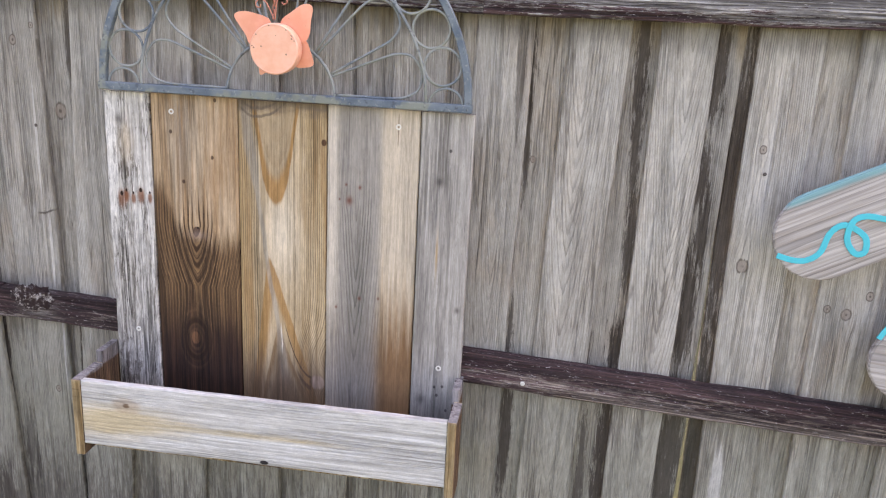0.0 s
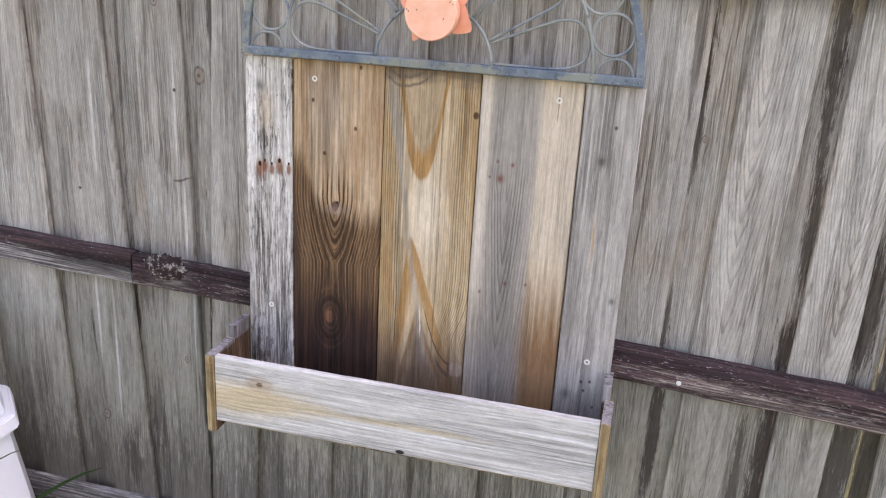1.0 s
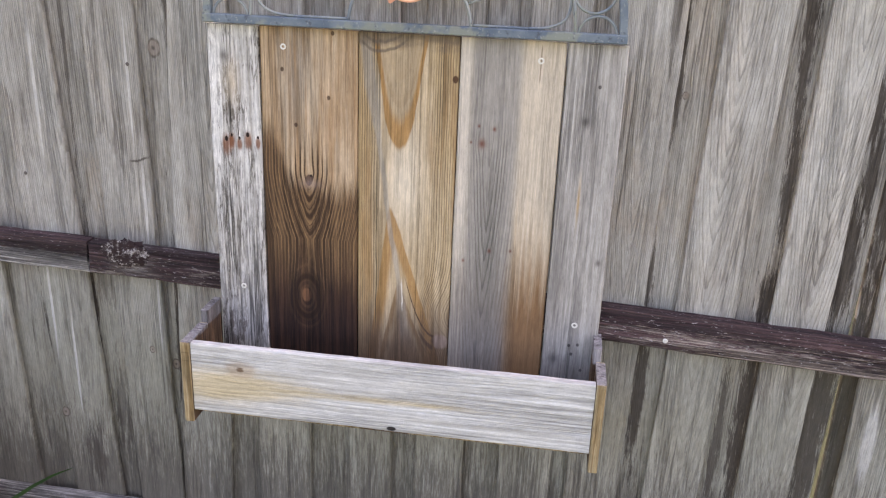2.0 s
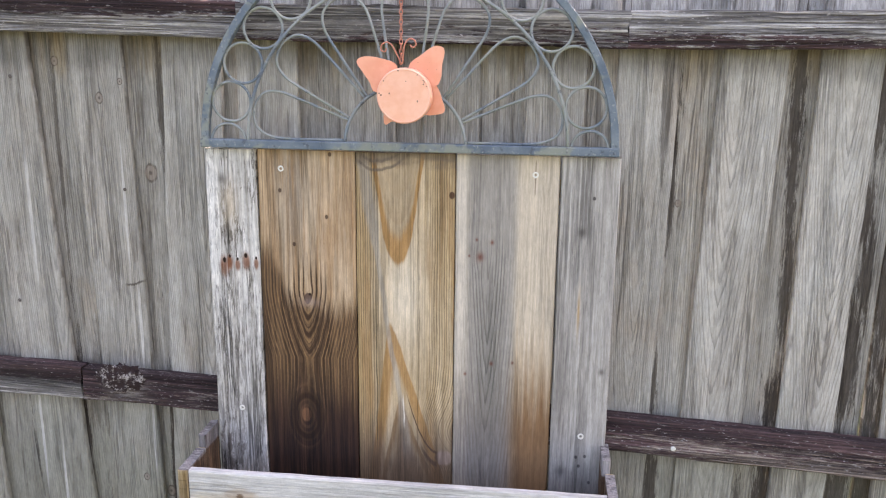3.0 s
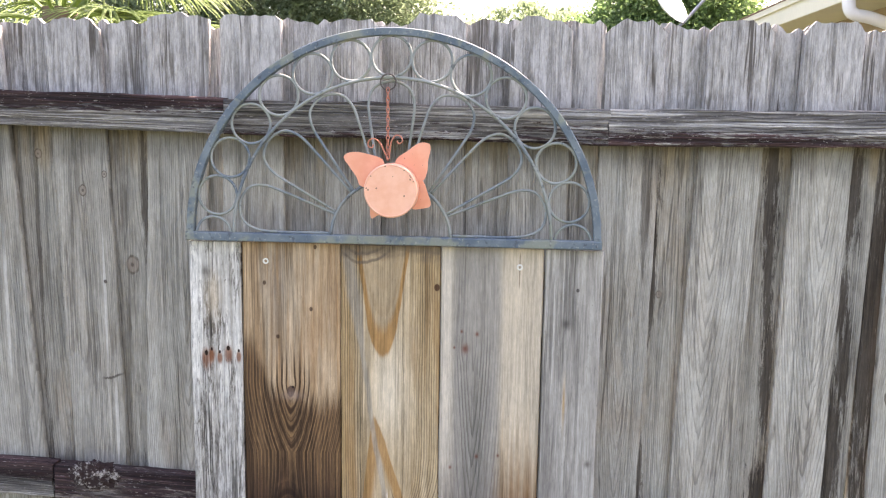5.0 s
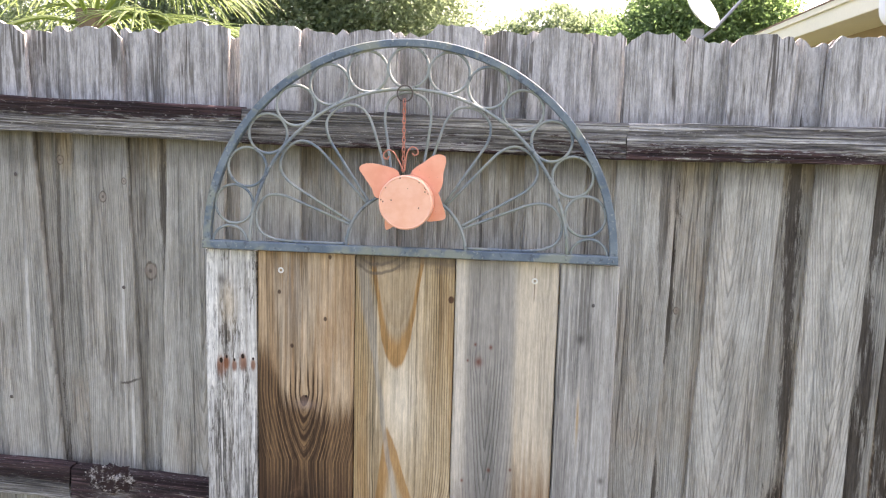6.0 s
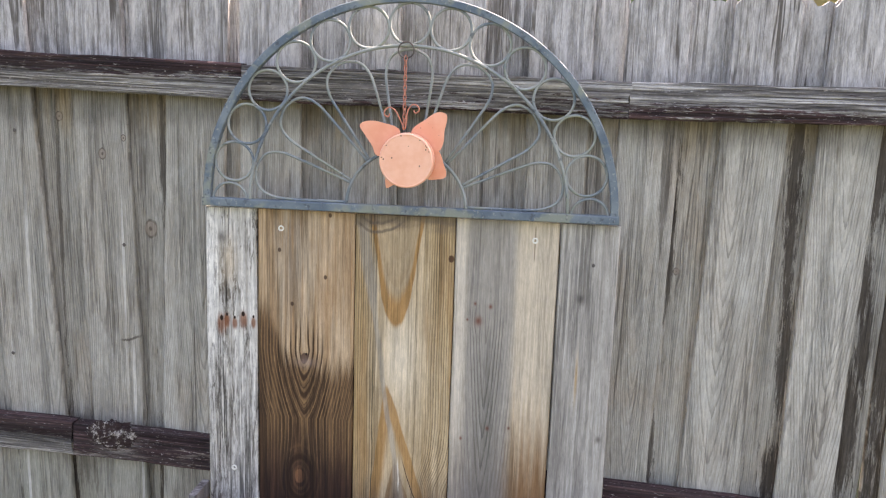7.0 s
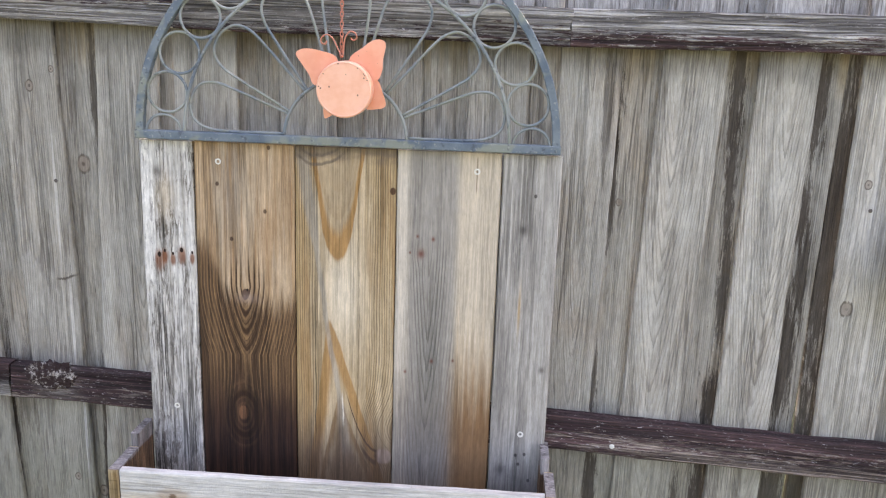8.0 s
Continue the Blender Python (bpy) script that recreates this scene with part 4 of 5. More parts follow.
FACE = [
    (-1.665, -1.530, 0.00, PICKET), (-1.450, -1.312, 0.05, PICKET), (-1.225, -1.090, 0.08, PICKET),
    (-0.999, -0.858, 0.106, LEFT_DIMMED), (-0.775, -0.646, 0.050, KNOTTY), (-0.580, -0.440, -0.070, FLAME_LEFT),
    (-0.391, -0.250, 0.00, PICKET), (-0.152, -0.030, 0.00, PICKET), (0.032, 0.158, 0.00, PICKET),
    (0.252, 0.385, 0.00, PICKET_PALE), (0.441, 0.573, -0.037, RIPPLED), (0.649, 0.785, -0.063, FLAME_B),
    (0.859, 0.983, -0.028, FLAME_A), (1.078, 1.217, 0.004, RIGHT_KNOTS), (1.295, 1.430, 0.010, BROWNISH),
    (1.505, 1.640, 0.0, PICKET_PALE), (1.725, 1.860, 0.0, PICKET), (1.940, 2.075, 0.0, PICKET), (2.155, 2.29, 0.0, PICKET),
]
FILL_MATERIAL = {3: LEFT_FILL, 4: KNOT_EYE, 9: PICKET_PALE, 10: SPLIT_FILL, 11: STREAK_FILL, 12: BLACK_FILL, 13: PICKET_PALE, 14: PICKET_BACK}
rng = random.Random(5)
for i, (x0, x1, sh, mat) in enumerate(FACE):
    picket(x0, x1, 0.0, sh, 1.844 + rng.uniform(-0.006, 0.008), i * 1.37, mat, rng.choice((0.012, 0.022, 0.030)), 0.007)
for i in range(len(FACE) - 1):
    a, b = FACE[i][1], FACE[i + 1][0]
    sh = (FACE[i][2] + FACE[i + 1][2]) / 2
    left, right = a - 0.036, b + 0.036
    if i == 5:
        left, right, sh = a - 0.08, -0.3735, 0.055
    if i == 9:
        left, right, sh = a - 0.07, 0.4825, 0.06
    if i == 12:
        # a narrow slit of daylight opens downwards between two fillers
        left, right, sh = a - 0.03, 1.045, -0.026
        picket(1.0490, 1.112, 0.0275, 0.0, 1.826, 97.3, MOSSY_FILL, 0.008, 0.010)
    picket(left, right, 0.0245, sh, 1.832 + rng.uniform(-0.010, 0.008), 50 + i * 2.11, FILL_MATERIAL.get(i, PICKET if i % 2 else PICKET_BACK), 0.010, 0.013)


for k in range(1, 18):
    for side in (-1, 1):
        x0 = -1.665 - 0.2145 * k if side < 0 else 2.155 + 0.2145 * k
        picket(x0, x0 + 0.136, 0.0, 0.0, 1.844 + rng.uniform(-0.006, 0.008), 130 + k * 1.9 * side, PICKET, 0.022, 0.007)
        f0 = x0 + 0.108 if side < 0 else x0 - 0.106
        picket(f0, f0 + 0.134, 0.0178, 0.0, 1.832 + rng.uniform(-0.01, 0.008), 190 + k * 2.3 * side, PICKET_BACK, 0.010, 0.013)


def rail(xa, za, xb, zb, height, mat, seed, thick=0.038, y=-0.0385, wave=0.004):
    """A rail from xa to xb; its middle at za and zb."""
    run, rise = xb - xa, zb - za
    length = math.hypot(run, rise)
    bm = board(height, thick, -length / 2, length / 2, seed, wave=wave, chip=0.006, rings=60, warp=0.003)
    tilt = 90 - math.degrees(math.atan2(rise, run))
    return part("rail", bm, mat, fence, "rail with chipped dark brown stain", UP @ pose((xa + xb) / 2, y, (za + zb) / 2, 0, tilt, 0))


RAIL_KNOT = rail_wood("knotted_brown_rail", 0.80, warm=0.5, knots=((-0.010, -0.44, 0.034),))
def bark_knot():
    g = Graph("split_knot")
    n1, n2 = g.noise(g.co, 60.0, 6.0, 0.75), g.noise(g.co, 190.0, 4.0, 0.7)
    col = g.mix(g.step(n1, 0.50, 0.60), (0.040, 0.024, 0.023), (0.40, 0.365, 0.335))
    col = g.mix(g.step(n2, 0.52, 0.62) * 0.8, col, (0.03, 0.02, 0.018))
    return g.done(col, 0.85, n1 + n2, 0.9, 0.004, 0.2)


RAIL_BARK = bark_knot()
RAIL_TOP_DARK = rail_wood("rail_bare_below", 0.50, low=-5.0)
rail(-2.4, 1.674, -0.372, 1.628, 0.079, RAIL_TOP_DARK, 3)
rail(-0.3715, 1.626, 0.464, 1.615, 0.077, RAIL_PALE, 5)
rail(0.4655, 1.6145, 2.6, 1.630, 0.077, RAIL_PALE, 8)
rail(-2.4, 0.822, -0.806, 0.762, 0.084, RAIL_TOP_DARK, 13)
rail(-0.802, 0.762, 0.30, 0.722, 0.080, RAIL_KNOT, 17)
rail(0.304, 0.722, 2.6, 0.608, 0.086, RAIL, 21)
for k, (za, zb) in enumerate(((1.674, 1.630), (0.822, 0.608), (0.000, -0.050))):
    rail(-5.3, za, -2.403, za, 0.082, RAIL, 60 + k)
    rail(2.603, zb, 5.9, zb, 0.082, RAIL, 70 + k)
bm = bmesh.new()
bmesh.ops.create_icosphere(bm, subdivisions=5, radius=1.0)
for v in bm.verts:
    d = v.co.normalized()
    k = 1.0 + 0.28 * noise.noise(d * 3.0) + 0.22 * noise.noise(d * 9.0) + 0.12 * noise.noise(d * 24.0)
    v.co = Vector((d.x * 0.056 * k, d.y * 0.013 * k, d.z * 0.031 * k))
part("rail_knot", bm, RAIL_BARK, fence, "split pale knot in the rail", UP @ pose(-0.703, -0.0385, 0.784))
rail(-2.4, 0.000, 0.10, -0.03, 0.088, RAIL_PALE, 27)
rail(0.104, -0.03, 2.6, -0.05, 0.088, RAIL, 29)

def nail(x, y, z, r, mat, label):
    bm = lathe([(r * 0.9, 0.0), (r, 0.0008), (r * 0.8, 0.0016), (r * 0.3, 0.0020)], 12)
    part("nail", bm, mat, fence, label, UP @ pose(x, y, z, 90, 0, 0))


for x, z in ((-0.672, 1.243), (-0.967, 0.959), (-0.93, 1.50), (1.13, 1.255)):
    nail(x, -0.004, z, 0.0045, DARK_IRON, "rusted black nail head")
nail(0.620, -0.0405, 0.687, 0.0060, SCREW, "pale galvanised nail head")
nail(1.24, -0.0405, 0.640, 0.0050, DARK_IRON, "rusted black nail head")

# ---- planter ----
planter = empty("wall_planter", pose(0.008, -0.0585, 0.46), "empty wooden wall planter of mismatched salvaged boards hung on the fence", "planter")
PINV = planter.matrix_basis.inverted()


def plank(name, bm, mat, at, label=""):
    return part(name, bm, mat, planter, label, PINV @ at)


PANEL_Y = -0.0590
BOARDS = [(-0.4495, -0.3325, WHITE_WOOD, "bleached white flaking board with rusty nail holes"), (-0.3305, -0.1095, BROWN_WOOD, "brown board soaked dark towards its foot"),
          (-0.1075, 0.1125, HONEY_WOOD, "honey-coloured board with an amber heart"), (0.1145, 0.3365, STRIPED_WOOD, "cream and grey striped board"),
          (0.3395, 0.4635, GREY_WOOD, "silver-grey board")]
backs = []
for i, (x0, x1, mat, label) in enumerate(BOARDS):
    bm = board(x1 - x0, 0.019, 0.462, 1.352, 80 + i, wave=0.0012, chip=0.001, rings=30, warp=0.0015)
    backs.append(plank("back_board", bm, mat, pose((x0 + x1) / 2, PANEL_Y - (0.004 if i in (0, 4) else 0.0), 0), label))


def screw(parent, x, y, z, r=0.0068):
    bm = lathe([(r * 0.9, 0.0), (r, 0.0018), (r * 0.94, 0.0030), (r * 0.55, 0.0032), (r * 0.42, -0.0015), (r * 0.1, -0.0030)], 20)
    m = PINV.inverted() @ parent.matrix_basis
    part("screw", bm, SCREW, parent, "zinc screw head", m.inverted() @ pose(x, y, z, 90, 0, 0))


screw(backs[1], -0.276, PANEL_Y, 1.311)
screw(backs[3], 0.285, PANEL_Y, 1.312)
screw(backs[4], 0.408, PANEL_Y - 0.004, 0.715, 0.0072)
screw(backs[0], -0.389, PANEL_Y - 0.004, 0.737)

# trough: front plank, two-piece cheeks, floor
FY = -0.245
front = plank("front_board", board(0.172, 0.019, -0.4555, 0.4555, 91, wave=0.002, chip=0.0015, rings=40, warp=0.0015), FRONT_WOOD, pose(0.0040, FY, 0.577, 0, 91.0 - 1.0, 0), "pale weathered plank with yellow streaks")
for x in (-0.4635, 0.4630):
    s = -1 if x < 0 else 1
    # each cheek stands with its face outwards
    thick = 0.0225 if s < 0 else 0.0205
    plank("side_board", board(0.112, thick, 0.461 if s < 0 else 0.447, 0.664, 95 + s, wave=0.001, chip=0.001, rings=12), SIDE_WOOD, pose(-0.4755 if s < 0 else 0.4815, -0.193, 0, 0, 0, 90 * s), "brown cheek board with a greyed end")
    plank("side_board", board(0.084, 0.018, 0.470, 0.694, 99 + s, wave=0.001, chip=0.001, rings=12), SIDE_WOOD, pose(x + 0.009 * s, -0.0935, 0, 0, 0, 90 * s), "brown cheek board with a greyed end")
plank("floor_board", block(-0.440, 0.452, FY + 0.0215, -0.0655, 0.475, 0.493, 0.002), SIDE_WOOD, Matrix())
plank("batten", block(-0.40, 0.42, -0.0395, -0.0385, 1.26, 1.30), SIDE_WOOD, Matrix())

# ---- half-round iron trellis above the panel ----
TX, TZ, TY = 0.004, 1.366, -0.072
trellis = empty("trellis", pose(TX, TY, TZ - 0.011), "half-round iron trellis with rings and petal scrolls, worn blue-grey paint", "trellis")
TI = trellis.matrix_basis.inverted()


def iron(name, pts, r=0.0032, closed=False, flat=None, label=""):
    return part(name, tube(bmesh.new(), pts, r, closed, 8, flat), PATINA if flat else PATINA_WORN, trellis, label, TI.copy(), smooth=flat is None)


iron("base_bar", [(TX - 0.4525 + 0.905 * i / 24, TY, TZ) for i in range(25)], flat=(0.0185, 0.0215))
iron("arch", arc(TX, TZ, 0.4430, 0, 180, 72, TY, 0.4410), flat=(0.0165, 0.0185))
iron("inner_arch", arc(TX, TZ, 0.346, 0, 180, 60, TY - 0.003), 0.0036)
iron("hub_arch", arc(TX, TZ, 0.131, 0, 180, 30, TY - 0.002), 0.0036)
for k in range(-6, 7):
    a = radians(90 + 12.75 * k)
    iron("ring", arc(TX + 0.3915 * math.cos(a), TZ - 0.001 + 0.3915 * math.sin(a), 0.0425, 0, 348.75, 31, TY), 0.0031, True)
for s in (-1, 1):
    iron("end_loop", arc(TX + 0.3915 * s, TZ + 0.004, 0.039, 0, 180, 16, TY), 0.0031)
for k in range(-3, 4):
    a = 90 + 25.6 * k
    ca, sa = math.cos(radians(a)), math.sin(radians(a))
    prof = [(0.131, -0.027), (0.19, -0.036), (0.25, -0.045), (0.295, -0.049), (0.328, -0.036), (0.341, 0.0), (0.328, 0.036), (0.295, 0.049), (0.25, 0.045), (0.19, 0.036), (0.131, 0.027)]
    pts = [(TX + d * ca - o * sa, TY + 0.003, TZ - 0.002 + d * sa + o * ca) for d, o in prof]
    pts = [(x, y, max(z, TZ + 0.012)) for x, y, z in pts]
    iron("petal", curve_through(pts, 5), 0.0030)

# ---- butterfly ornament on its chain ----
BX, BZ = 0.007, 1.4785
butterfly = empty("butterfly_ornament", pose(BX, -0.118, BZ - 0.057), "coral-painted metal butterfly with round drum body on wire chain", "ornament")
BI = butterfly.matrix_basis.inverted()
# hangs a touch off the arch's middle
butterfly.matrix_basis = pose(BX + 0.006, -0.118, BZ - 0.057)


def wing(name, ctrl, y):
    pts = curve_through([(x, 0, z) for x, z in ctrl], 6, True)
    part(name, sheet(pts, y - 0.0012, y + 0.0012), CORAL, butterfly, "", BI.copy())


wing("wing", [(-0.012, 1.538), (-0.048, 1.553), (-0.080, 1.556), (-0.0965, 1.546), (-0.085, 1.526), (-0.070, 1.505), (-0.058, 1.484), (-0.020, 1.490)], -0.113)
wing("wing", [(0.012, 1.537), (0.040, 1.562), (0.062, 1.577), (0.080, 1.577), (0.086, 1.566), (0.081, 1.540), (0.079, 1.515), (0.066, 1.496), (0.02, 1.490)], -0.110)
wing("lower_wing", [(0.060, 1.500), (0.072, 1.495), (0.080, 1.475), (0.087, 1.447), (0.066, 1.439), (0.045, 1.440), (0.030, 1.462)], -0.107)
wing("lower_wing", [(-0.030, 1.455), (-0.041, 1.440), (-0.0385, 1.417), (-0.022, 1.424), (0.000, 1.423), (0.0, 1.45)], -0.107)
drum = lathe([(0.050, -0.0155), (0.0555, -0.0155), (0.0565, -0.013), (0.0565, 0.0110), (0.0560, 0.0135), (0.0548, 0.0152), (0.0530, 0.0160), (0.0515, 0.0150), (0.030, 0.0150), (0.004, 0.0152)], 48)
part("drum", drum, PEACH, butterfly, "pale coral drum with rust pits", BI @ pose(BX, -0.1295, BZ, 90, 0, 0), smooth=False)
for s, pts in ((-1, [(-0.003, 1.542), (-0.012, 1.560), (-0.022, 1.578), (-0.034, 1.585), (-0.044, 1.579), (-0.045, 1.569), (-0.037, 1.566), (-0.034, 1.573)]), (1, [(-0.001, 1.542), (0.001, 1.560), (0.004, 1.580), (0.013, 1.592), (0.024, 1.589), (0.027, 1.580), (0.020, 1.575), (0.015, 1.580)])):
    part("antenna", tube(bmesh.new(), curve_through([(x, -0.112, z) for x, z in pts], 6), 0.0016, False, 6), COPPER, butterfly, "", BI.copy(), True)
# twisted chain of small links up to a ring on the inner arch
top, bot = Vector((-0.008, -0.084, 1.690)), Vector((-0.004, -0.110, 1.542))
links = 15
for i in range(links):
    c = bot.lerp(top, (i + 0.5) / links)
    half = (top - bot).length / links * 0.72
    rot = pose(*c, 0, 0, 35 + 90 * (i % 2))
    loop = [rot @ Vector((0.0034 * math.cos(a), 0, half * math.sin(a))) for a in [2 * math.pi * k / 10 for k in range(10)]]
    part("chain_link", tube(bmesh.new(), loop, 0.0011, True, 5), COPPER, butterfly, "", BI.copy(), True)
part("hanging_ring", tube(bmesh.new(), arc(-0.008, 1.703, 0.0165, 0, 348, 29, -0.080), 0.0016, True, 6), DARK_IRON, butterfly, "dark wire ring", BI.copy(), True)

# ---- carved wing boards of a wooden garden dragonfly ----
def wing_board_wood():
    g = Graph("driftwood")
    r, off, lines, fibre, streak, blotch, dark = grain(g, cx=0.0, slope=0.02, z0=0.1, ring=0.011, seed=0.37)
    col = g.mix(g.step(streak, 0.3, 0.7), (0.30, 0.26, 0.225), (0.55, 0.51, 0.47))
    col = g.times(col, 1.0 - lines * 0.4)
    wash = g.step(g.x + (blotch - 0.5) * 0.03, -0.080, -0.098)
    col = g.mix(wash * 0.6, col, (0.12, 0.45, 0.48))
    return g.done(g.times(col, fibre * 0.4 + 0.8), 0.7, fibre - lines, 0.4, 0.0016, 0.2)


WING_WOOD = wing_board_wood()


def paddle(length, width, thick):
    """A board with rounded ends, long in z, from its tip at z = 0."""
    out = []
    for k in range(17):
        a = math.pi + math.pi * k / 16
        out.append((width / 2 * math.cos(a), 0, 0.105 * (1 + math.sin(a))))
    out.append((width / 2 * 0.9, 0, length))
    out.append((-width / 2 * 0.9, 0, length))
    return sheet(out, 0.0, thick, 0.003)


wing_art = empty("wing_board", pose(1.30, -0.088, 1.10), "grey driftwood paddle painted with a turquoise scroll, fixed on the fence", "garden ornament", "", "painted paddles")
WI = wing_art.matrix_basis.inverted()
wing_art.matrix_basis = pose(1.281, -0.088, 1.10)
part("paddle", paddle(0.75, 0.205, 0.020), WING_WOOD, wing_art, "", WI @ pose(1.178, -0.100, 1.095, 0, 62.0, 0))
curl = [(1.180, 1.092), (1.215, 1.084), (1.245, 1.087), (1.270, 1.108), (1.282, 1.150), (1.304, 1.172), (1.330, 1.168), (1.358, 1.148), (1.361, 1.117), (1.341, 1.112), (1.320, 1.142), (1.326, 1.183), (1.352, 1.197), (1.394, 1.194), (1.44, 1.20), (1.48, 1.24)]
part("scroll", tube(bmesh.new(), curve_through([(x, -0.1003 - 0.0002 * i, z) for i, (x, z) in enumerate(curl)], 6), 0.0, False, 8, (0.013, 0.003)), TURQUOISE, wing_art, "turquoise painted scroll", WI.copy())
part("mounting_block", block(1.36, 1.42, -0.0795, -0.001, 1.14, 1.20, 0.003), WING_WOOD, wing_art, "", WI.copy())
wing_low = empty("wing_board", pose(1.55, -0.088, 0.80), "grey driftwood paddle with a turquoise rim, fixed on the fence", "garden ornament", "", "painted paddles")
WL = wing_low.matrix_basis.inverted()
wing_low.matrix_basis = pose(1.512, -0.088, 0.80)
part("paddle", paddle(0.60, 0.19, 0.020), WING_WOOD, wing_low, "", WL @ pose(1.436, -0.100, 0.872, 0, 95.0, 0))
part("rim", tube(bmesh.new(), curve_through([(1.55, -0.1005, 0.966), (1.50, -0.1005, 0.968), (1.466, -0.1005, 0.952), (1.446, -0.1005, 0.918)], 6), 0.0, False, 8, (0.012, 0.003)), TURQUOISE, wing_low, "turquoise painted rim", WL.copy())
part("mounting_block", block(1.54, 1.60, -0.0795, -0.001, 0.84, 0.90, 0.003), WING_WOOD, wing_low, "", WL.copy())

# ---- white pedestal and strap-leaf plant at the fence's foot ----
pedestal = empty("pedestal", pose(-1.295, -0.30, GROUND), "white painted tapered garden pedestal with a projecting ledge", "pedestal")


def taper(r0, r1, z0, z1, n=8, bevel=0.006):
    bm = bmesh.new()
    rows = [[bm.verts.new((r * math.cos(2 * math.pi * (k + 0.5) / n), r * math.sin(2 * math.pi * (k + 0.5) / n), z)) for k in range(n)] for r, z in ((r0, z0), (r1, z1))]
    for k in range(n):
        bm.faces.new((rows[0][k], rows[0][(k + 1) % n], rows[1][(k + 1) % n], rows[1][k]))
    bm.faces.new(list(reversed(rows[0])))
    bm.faces.new(rows[1])
    bmesh.ops.bevel(bm, geom=list(bm.edges), offset=bevel, segments=2, affect="EDGES")
    return bm


part("base", taper(0.30, 0.215, 0.0, 0.505), WHITE_PAINT, pedestal)
part("ledge", taper(0.248, 0.238, 0.505, 0.545), WHITE_PAINT, pedestal)
part("shaft", taper(0.215, 0.155, 0.545, 0.80), WHITE_PAINT, pedestal)

plant = empty("strap_leaf_plant", pose(-1.15, -0.66, GROUND), "green plant with long arching strap leaves", "plant")
rng = random.Random(11)


def strap(base, tip, lift, width):
    """One arching leaf, folded along its midrib."""
    bm = bmesh.new()
    base, tip = Vector(base), Vector(tip)
    mid = (base + tip) / 2 + Vector((0, 0, lift))
    side = (tip - base).cross(Vector((0, 0, 1))).normalized()
    rows = []
    for i in range(13):
        t = i / 12
        p = base * (1 - t) ** 2 + mid * 2 * t * (1 - t) + tip * t * t
        w = width * (1 - t) ** 0.6 * (0.5 + 0.5 * min(1, t * 5)) + 0.0006
        rows.append([bm.verts.new(p - side * w + Vector((0, 0, w * 0.5))), bm.verts.new(p), bm.verts.new(p + side * w + Vector((0, 0, w * 0.5)))])
    for a, b in zip(rows, rows[1:]):
        for k in range(2):
            bm.faces.new((a[k], a[k + 1], b[k + 1], b[k]))
    bmesh.ops.solidify(bm, geom=list(bm.faces), thickness=0.0008)
    return bm


part("leaf", strap((0, 0, 0), (0.40, 0.37, 0.50), 0.22, 0.020), LEAF_STRAP, plant, smooth=True)
part("leaf", strap((0, 0, 0), (0.20, 0.34, 0.53), 0.30, 0.007), LEAF_STRAP, plant, smooth=True)
for i in range(12):
    a = rng.uniform(2.6, 5.4)
    d = rng.uniform(0.2, 0.36)
    part("leaf", strap((0, 0, 0), (math.cos(a) * d, math.sin(a) * d, rng.uniform(0.2, 0.42)), rng.uniform(0.1, 0.3), rng.uniform(0.007, 0.012)), LEAF_STRAP, plant, smooth=True)


# ---- beyond the fence ----
def leaf_cloud(count, lobes, size, seed, droop=0.0):
    """Small leaves in lumpy clusters: each lobe is centre, radii; leaves crowd near its skin."""
    r = random.Random(seed)
    verts, faces = [], []
    twigs = []
    for c, rad, share in lobes:
        for _ in range(max(3, int(share * count / 26))):
            d = Vector((r.gauss(0, 1), r.gauss(0, 1), r.gauss(0, 1))).normalized() * r.uniform(0.55, 1.05) ** 0.6
            twigs.append((Vector(c) + Vector((d.x * rad[0], d.y * rad[1], d.z * rad[2])), d))
    for p, d in twigs:
        for _ in range(26):
            q = p + Vector((r.gauss(0, 0.13), r.gauss(0, 0.13), r.gauss(0, 0.11)))
            ax = (d + Vector((r.uniform(-1, 1), r.uniform(-1, 1), r.uniform(-1, 1) - droop))).normalized()
            sd = ax.cross(Vector((r.uniform(-1, 1), r.uniform(-1, 1), r.uniform(-1, 1)))).normalized()
            s = size * r.uniform(0.6, 1.3)
            n = len(verts)
            verts += [q, q + ax * s * 0.5 + sd * s * 0.28, q + ax * s, q + ax * s * 0.5 - sd * s * 0.28]
            faces.append((n, n + 1, n + 2, n + 3))
    me = bpy.data.meshes.new("crown")
    me.from_pydata([tuple(v) for v in verts], [], faces)
    return me


def tree(x, y, height, lobes, leaves, size, mat, label, seed, trunk=0.14, droop=0.0, lower=0.0):
    lobes = [((c[0], c[1], c[2] - lower), rad, share) for c, rad, share in lobes]
    height -= lower
    t = empty("tree", pose(x, y, GROUND), label, "tree")
    r = random.Random(seed)
    bm = bmesh.new()
    tube(bm, curve_through([(0, 0, -0.05), (0.05, 0.02, height * 0.3), (-0.06, 0.05, height * 0.62), (0, 0, height * 0.9)], 5), [trunk * (1 - 0.055 * i) for i in range(16)], False, 10)
    part("trunk", bm, BARK, t, smooth=True)
    for c, rad, _ in lobes:
        bm = bmesh.new()
        s = Vector((0, 0, height * r.uniform(0.3, 0.55)))
        tube(bm, curve_through([s, s.lerp(Vector(c), 0.5) + Vector((0, 0, 0.15)), c], 5), [trunk * 0.45 * (1 - 0.08 * i) for i in range(11)], False, 7)
        part("limb", bm, BARK, t, smooth=True)
    me = leaf_cloud(leaves, lobes, size, seed, droop)
    me.materials.append(mat)
    ob = new("crown", me)
    ob.parent = t
    return t


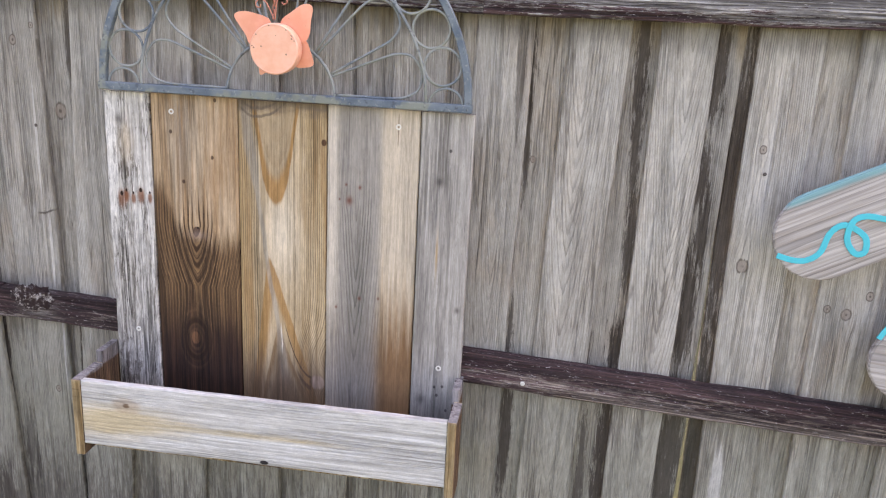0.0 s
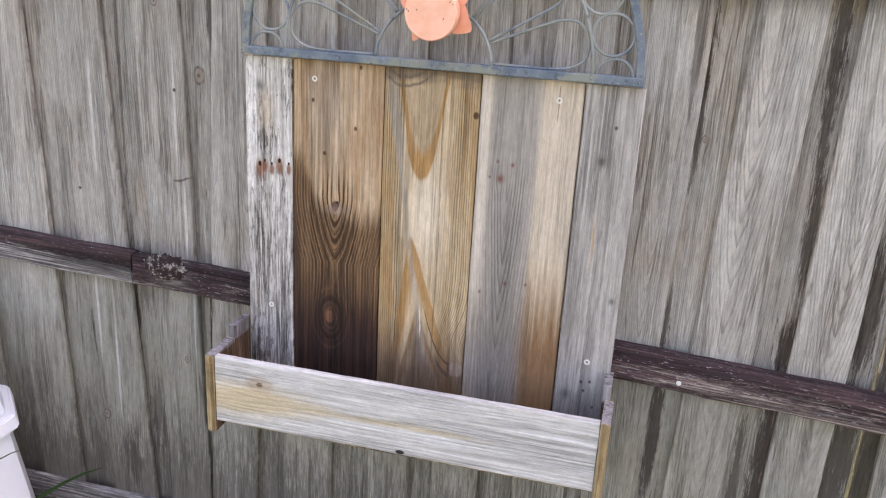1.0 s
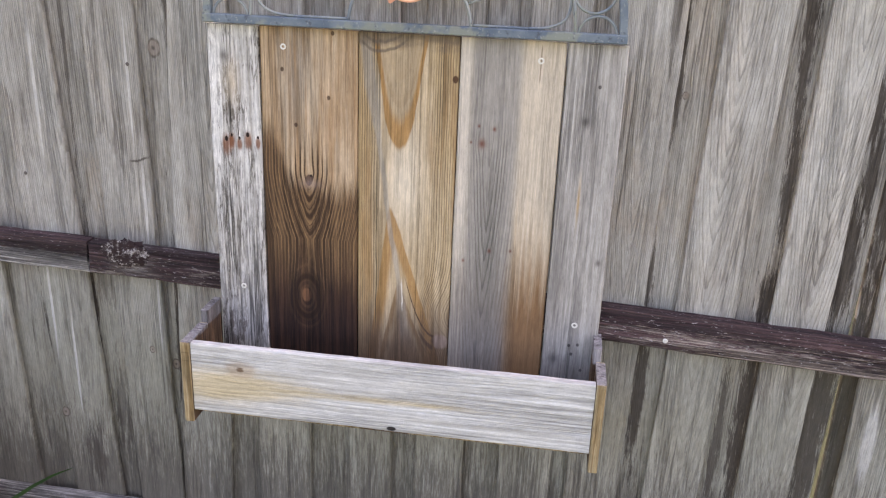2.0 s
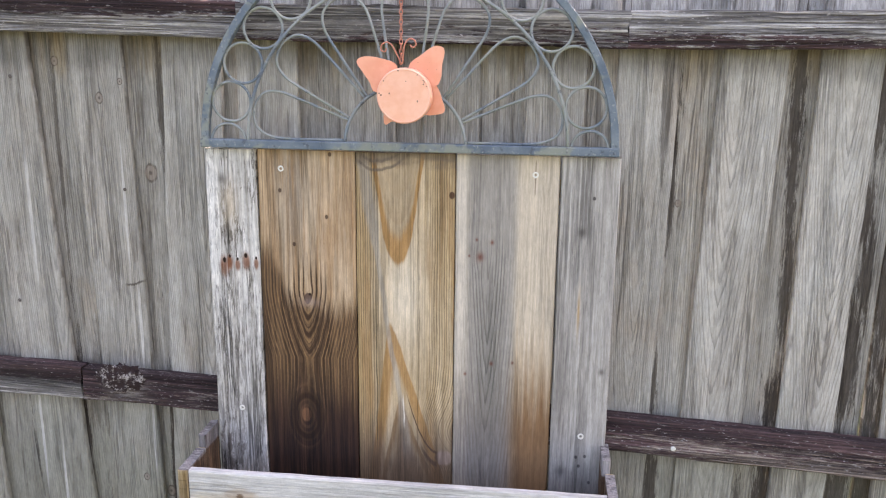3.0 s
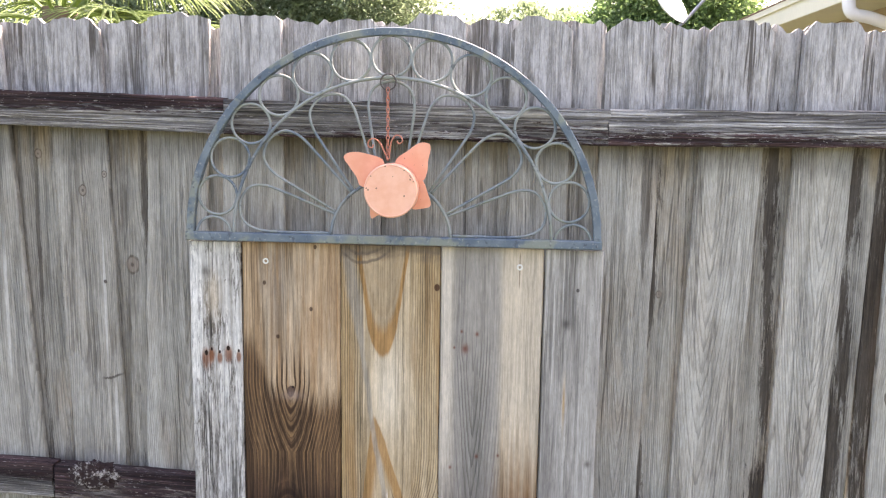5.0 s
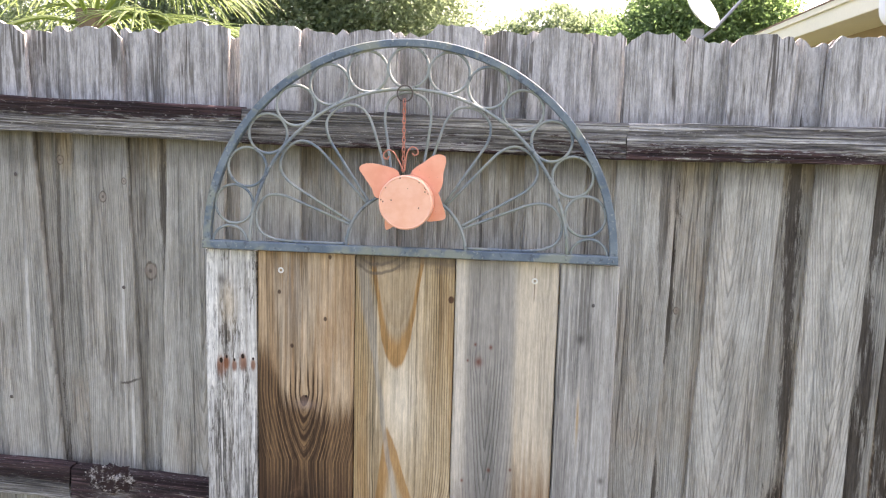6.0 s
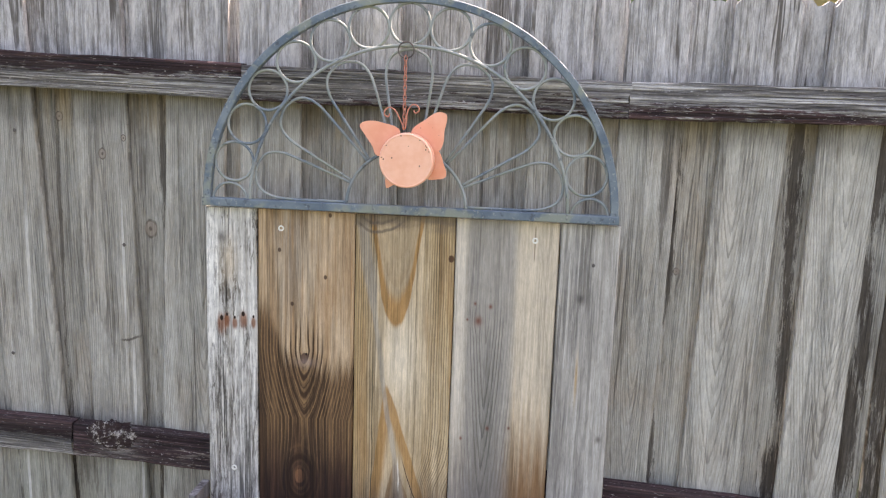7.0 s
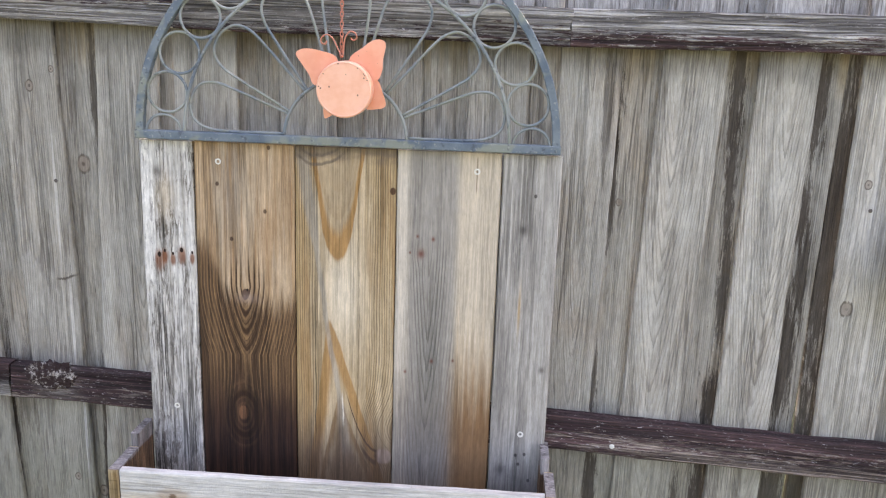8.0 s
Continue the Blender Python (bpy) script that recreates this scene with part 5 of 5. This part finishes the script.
# broad oak behind the left part of the fence
tree(-1.465, 7.6, 4.2, [((-1.7, 0.2, 3.0), (1.3, 1.0, 1.0), 1), ((-0.6, 0.0, 3.3), (1.2, 1.0, 1.1), 1.1), ((0.15, -0.2, 3.2), (0.75, 0.9, 0.9), 0.7), ((-1.1, 0.3, 4.3), (1.4, 1.1, 0.9), 0.9), ((-0.05, -0.4, 2.4), (0.7, 0.5, 0.5), 0.5), ((-1.2, -0.3, 2.3), (1.0, 0.6, 0.5), 0.7), ((-3.5, 0.2, 3.0), (1.2, 1.0, 1.1), 0.9)],
     36000, 0.052, LEAF_TREE, "leafy green oak rising behind the fence", 4, lower=0.165)
# dense rounded tree farther right
tree(2.95, 13.6, 4.6, [((0.0, 0, 2.9), (2.0, 1.6, 1.5), 2), ((-1.0, -0.3, 2.6), (1.2, 1.1, 1.1), 1), ((1.1, -0.2, 3.0), (1.1, 1.1, 1.0), 1), ((0.2, 0, 4.1), (1.3, 1.2, 0.7), 1)],
     46000, 0.065, LEAF_DENSE, "dense rounded bright green tree behind the fence", 9, 0.18, 0.4, 0.31)
# small far trees
tree(0.6, 26.0, 5.6, [((0, 0, 5.5), (1.1, 1.0, 0.6), 1), ((-1.6, 0, 5.1), (0.7, 0.9, 0.5), 0.6), ((1.5, 0, 5.3), (0.8, 0.8, 0.5), 0.6)], 3000, 0.16, LEAF_TREE, "small hazy tree far off beyond the fence", 21, 0.12, lower=0.58)
tree(2.16, 30.0, 6.0, [((0, 0, 6.0), (1.0, 1.0, 0.5), 1), ((1.5, 0, 5.8), (0.9, 0.9, 0.5), 0.6)], 2500, 0.18, LEAF_TREE, "small hazy tree far off beyond the fence", 23, 0.12, lower=0.68)

# fan palm whose fronds hang over behind the fence
palm = empty("palm", pose(-2.506, 3.3, GROUND), "fan palm with drooping yellow-green fronds behind the fence", "palm")
bm = bmesh.new()
tube(bm, [(0, 0, -0.03 + 0.25 * i) for i in range(11)], [0.13 - 0.003 * i + 0.012 * (i % 2) for i in range(11)], False, 12)
part("trunk", bm, BARK, palm)
rng = random.Random(3)


def frond(direction, lift, reach, seed):
    """A stalk with a fan of long narrow drooping leaflets."""
    r = random.Random(seed)
    bm = bmesh.new()
    d = Vector((math.cos(direction), math.sin(direction), 0))
    root = Vector((0, 0, 2.36))
    hub = root + d * reach * 0.45 + Vector((0, 0, lift))
    tube(bm, curve_through([root, root.lerp(hub, 0.5) + Vector((0, 0, 0.08)), hub], 5), 0.014, False, 6)
    side = d.cross(Vector((0, 0, 1)))
    for k in range(34):
        a = (k / 33 - 0.5) * 3.4
        v = (d * math.cos(a) + side * math.sin(a)).normalized()
        length = reach * 0.62 * (0.75 + 0.25 * math.cos(a)) * r.uniform(0.85, 1.1)
        w = 0.012 * r.uniform(0.7, 1.2)
        nrm = v.cross(Vector((0, 0, 1))).normalized()
        drop = r.uniform(0.18, 0.42)
        rows = []
        for i in range(7):
            t = i / 6
            p = hub + v * length * t * (1 - 0.15 * t) + Vector((0, 0, 0.12 * t - drop * t * t))
            ww = w * (1 - t) ** 0.7 + 0.001
            rows.append([bm.verts.new(p - nrm * ww), bm.verts.new(p + Vector((0, 0, ww * 0.6))), bm.verts.new(p + nrm * ww)])
        for p, q in zip(rows, rows[1:]):
            for j in range(2):
                bm.faces.new((p[j], p[j + 1], q[j + 1], q[j]))
    part("frond", bm, LEAF_PALM, palm)


for i in range(11):
    frond(2 * math.pi * i / 11 + rng.uniform(-0.2, 0.2) - 0.35, rng.uniform(-0.12, 0.55), rng.uniform(1.1, 1.5), i)
frond(-0.25, -0.02, 1.5, 40)
frond(-0.65, 0.02, 1.35, 41)

# neighbour's house: eave with cream fascia, stucco wall, white downspout
house = empty("house", pose(5.0, 7.0, GROUND), "neighbouring house with cream eaves and tan stucco wall behind the fence", "house")
HI = house.matrix_basis.inverted()
EZ, EX = 2.61, 2.72
part("wall", block(EX + 0.46, 8.0, 2.6, 8.3, GROUND - 0.05, EZ - 0.03, 0.0), TAN_STUCCO, house, "", HI.copy())
part("soffit", block(EX + 0.001, 8.3, 2.2, 8.45, EZ - 0.028, EZ + 0.0, 0.003), CREAM, house, "cream painted soffit", HI.copy())
part("fascia", block(EX - 0.024, EX, 2.2, 8.45, EZ - 0.05, EZ + 0.13, 0.004), CREAM, house, "cream painted fascia board", HI.copy())
part("drip_edge", block(EX - 0.044, EX - 0.0255, 2.2, 8.45, EZ + 0.085, EZ + 0.140, 0.003), CREAM, house, "", HI.copy())
bm = bmesh.new()
vs = [bm.verts.new(p) for p in ((EX - 0.06, 2.1, EZ + 0.150), (8.35, 2.1, EZ + 1.75), (8.35, 8.5, EZ + 1.75), (EX - 0.06, 8.5, EZ + 0.150))]
bm.faces.new(vs)
bmesh.ops.solidify(bm, geom=list(bm.faces), thickness=0.03)
part("roof", bm, ROOF, house, "grey shingle roof", HI.copy())
spout = bmesh.new()
SY = 4.55
tube(spout, curve_through([(EX - 0.07, SY, EZ + 0.08), (EX - 0.07, SY, EZ - 0.10), (EX - 0.03, SY, EZ - 0.17), (EX + 0.10, SY, EZ - 0.20), (EX + 0.36, SY, EZ - 0.30), (EX + 0.415, SY, EZ - 0.42), (EX + 0.415, SY, GROUND)], 6), 0.045, False, 12)
part("downspout", spout, WHITE_PAINT, house, "white downspout with an elbow", HI.copy(), True)

# satellite dish on a pole
dish = empty("satellite_dish", pose(1.40, 4.6, GROUND), "white satellite dish seen edge-on on a grey pole", "satellite dish")
prof = [(0.004, 0.0), (0.08, 0.010), (0.13, 0.028), (0.175, 0.052), (0.180, 0.058), (0.170, 0.058), (0.125, 0.036), (0.078, 0.018), (0.004, 0.008)]
part("reflector", lathe(prof, 36), WHITE_PAINT, dish, "", pose(-0.03, 0, 2.67, 0, 58, -40), smooth=True)
part("pole", lathe([(0.022, -0.05), (0.022, 2.47)], 14), GREY_METAL, dish, "", pose(-0.01, 0, 0))
part("bracket", block(-0.055, 0.03, -0.04, 0.04, 2.44, 2.55, 0.008), GREY_METAL, dish)
part("arm", tube(bmesh.new(), [(0.0, -0.03, 2.47), (0.10, -0.05, 2.55), (0.30, -0.08, 2.79)], 0.011, False, 8), GREY_METAL, dish)
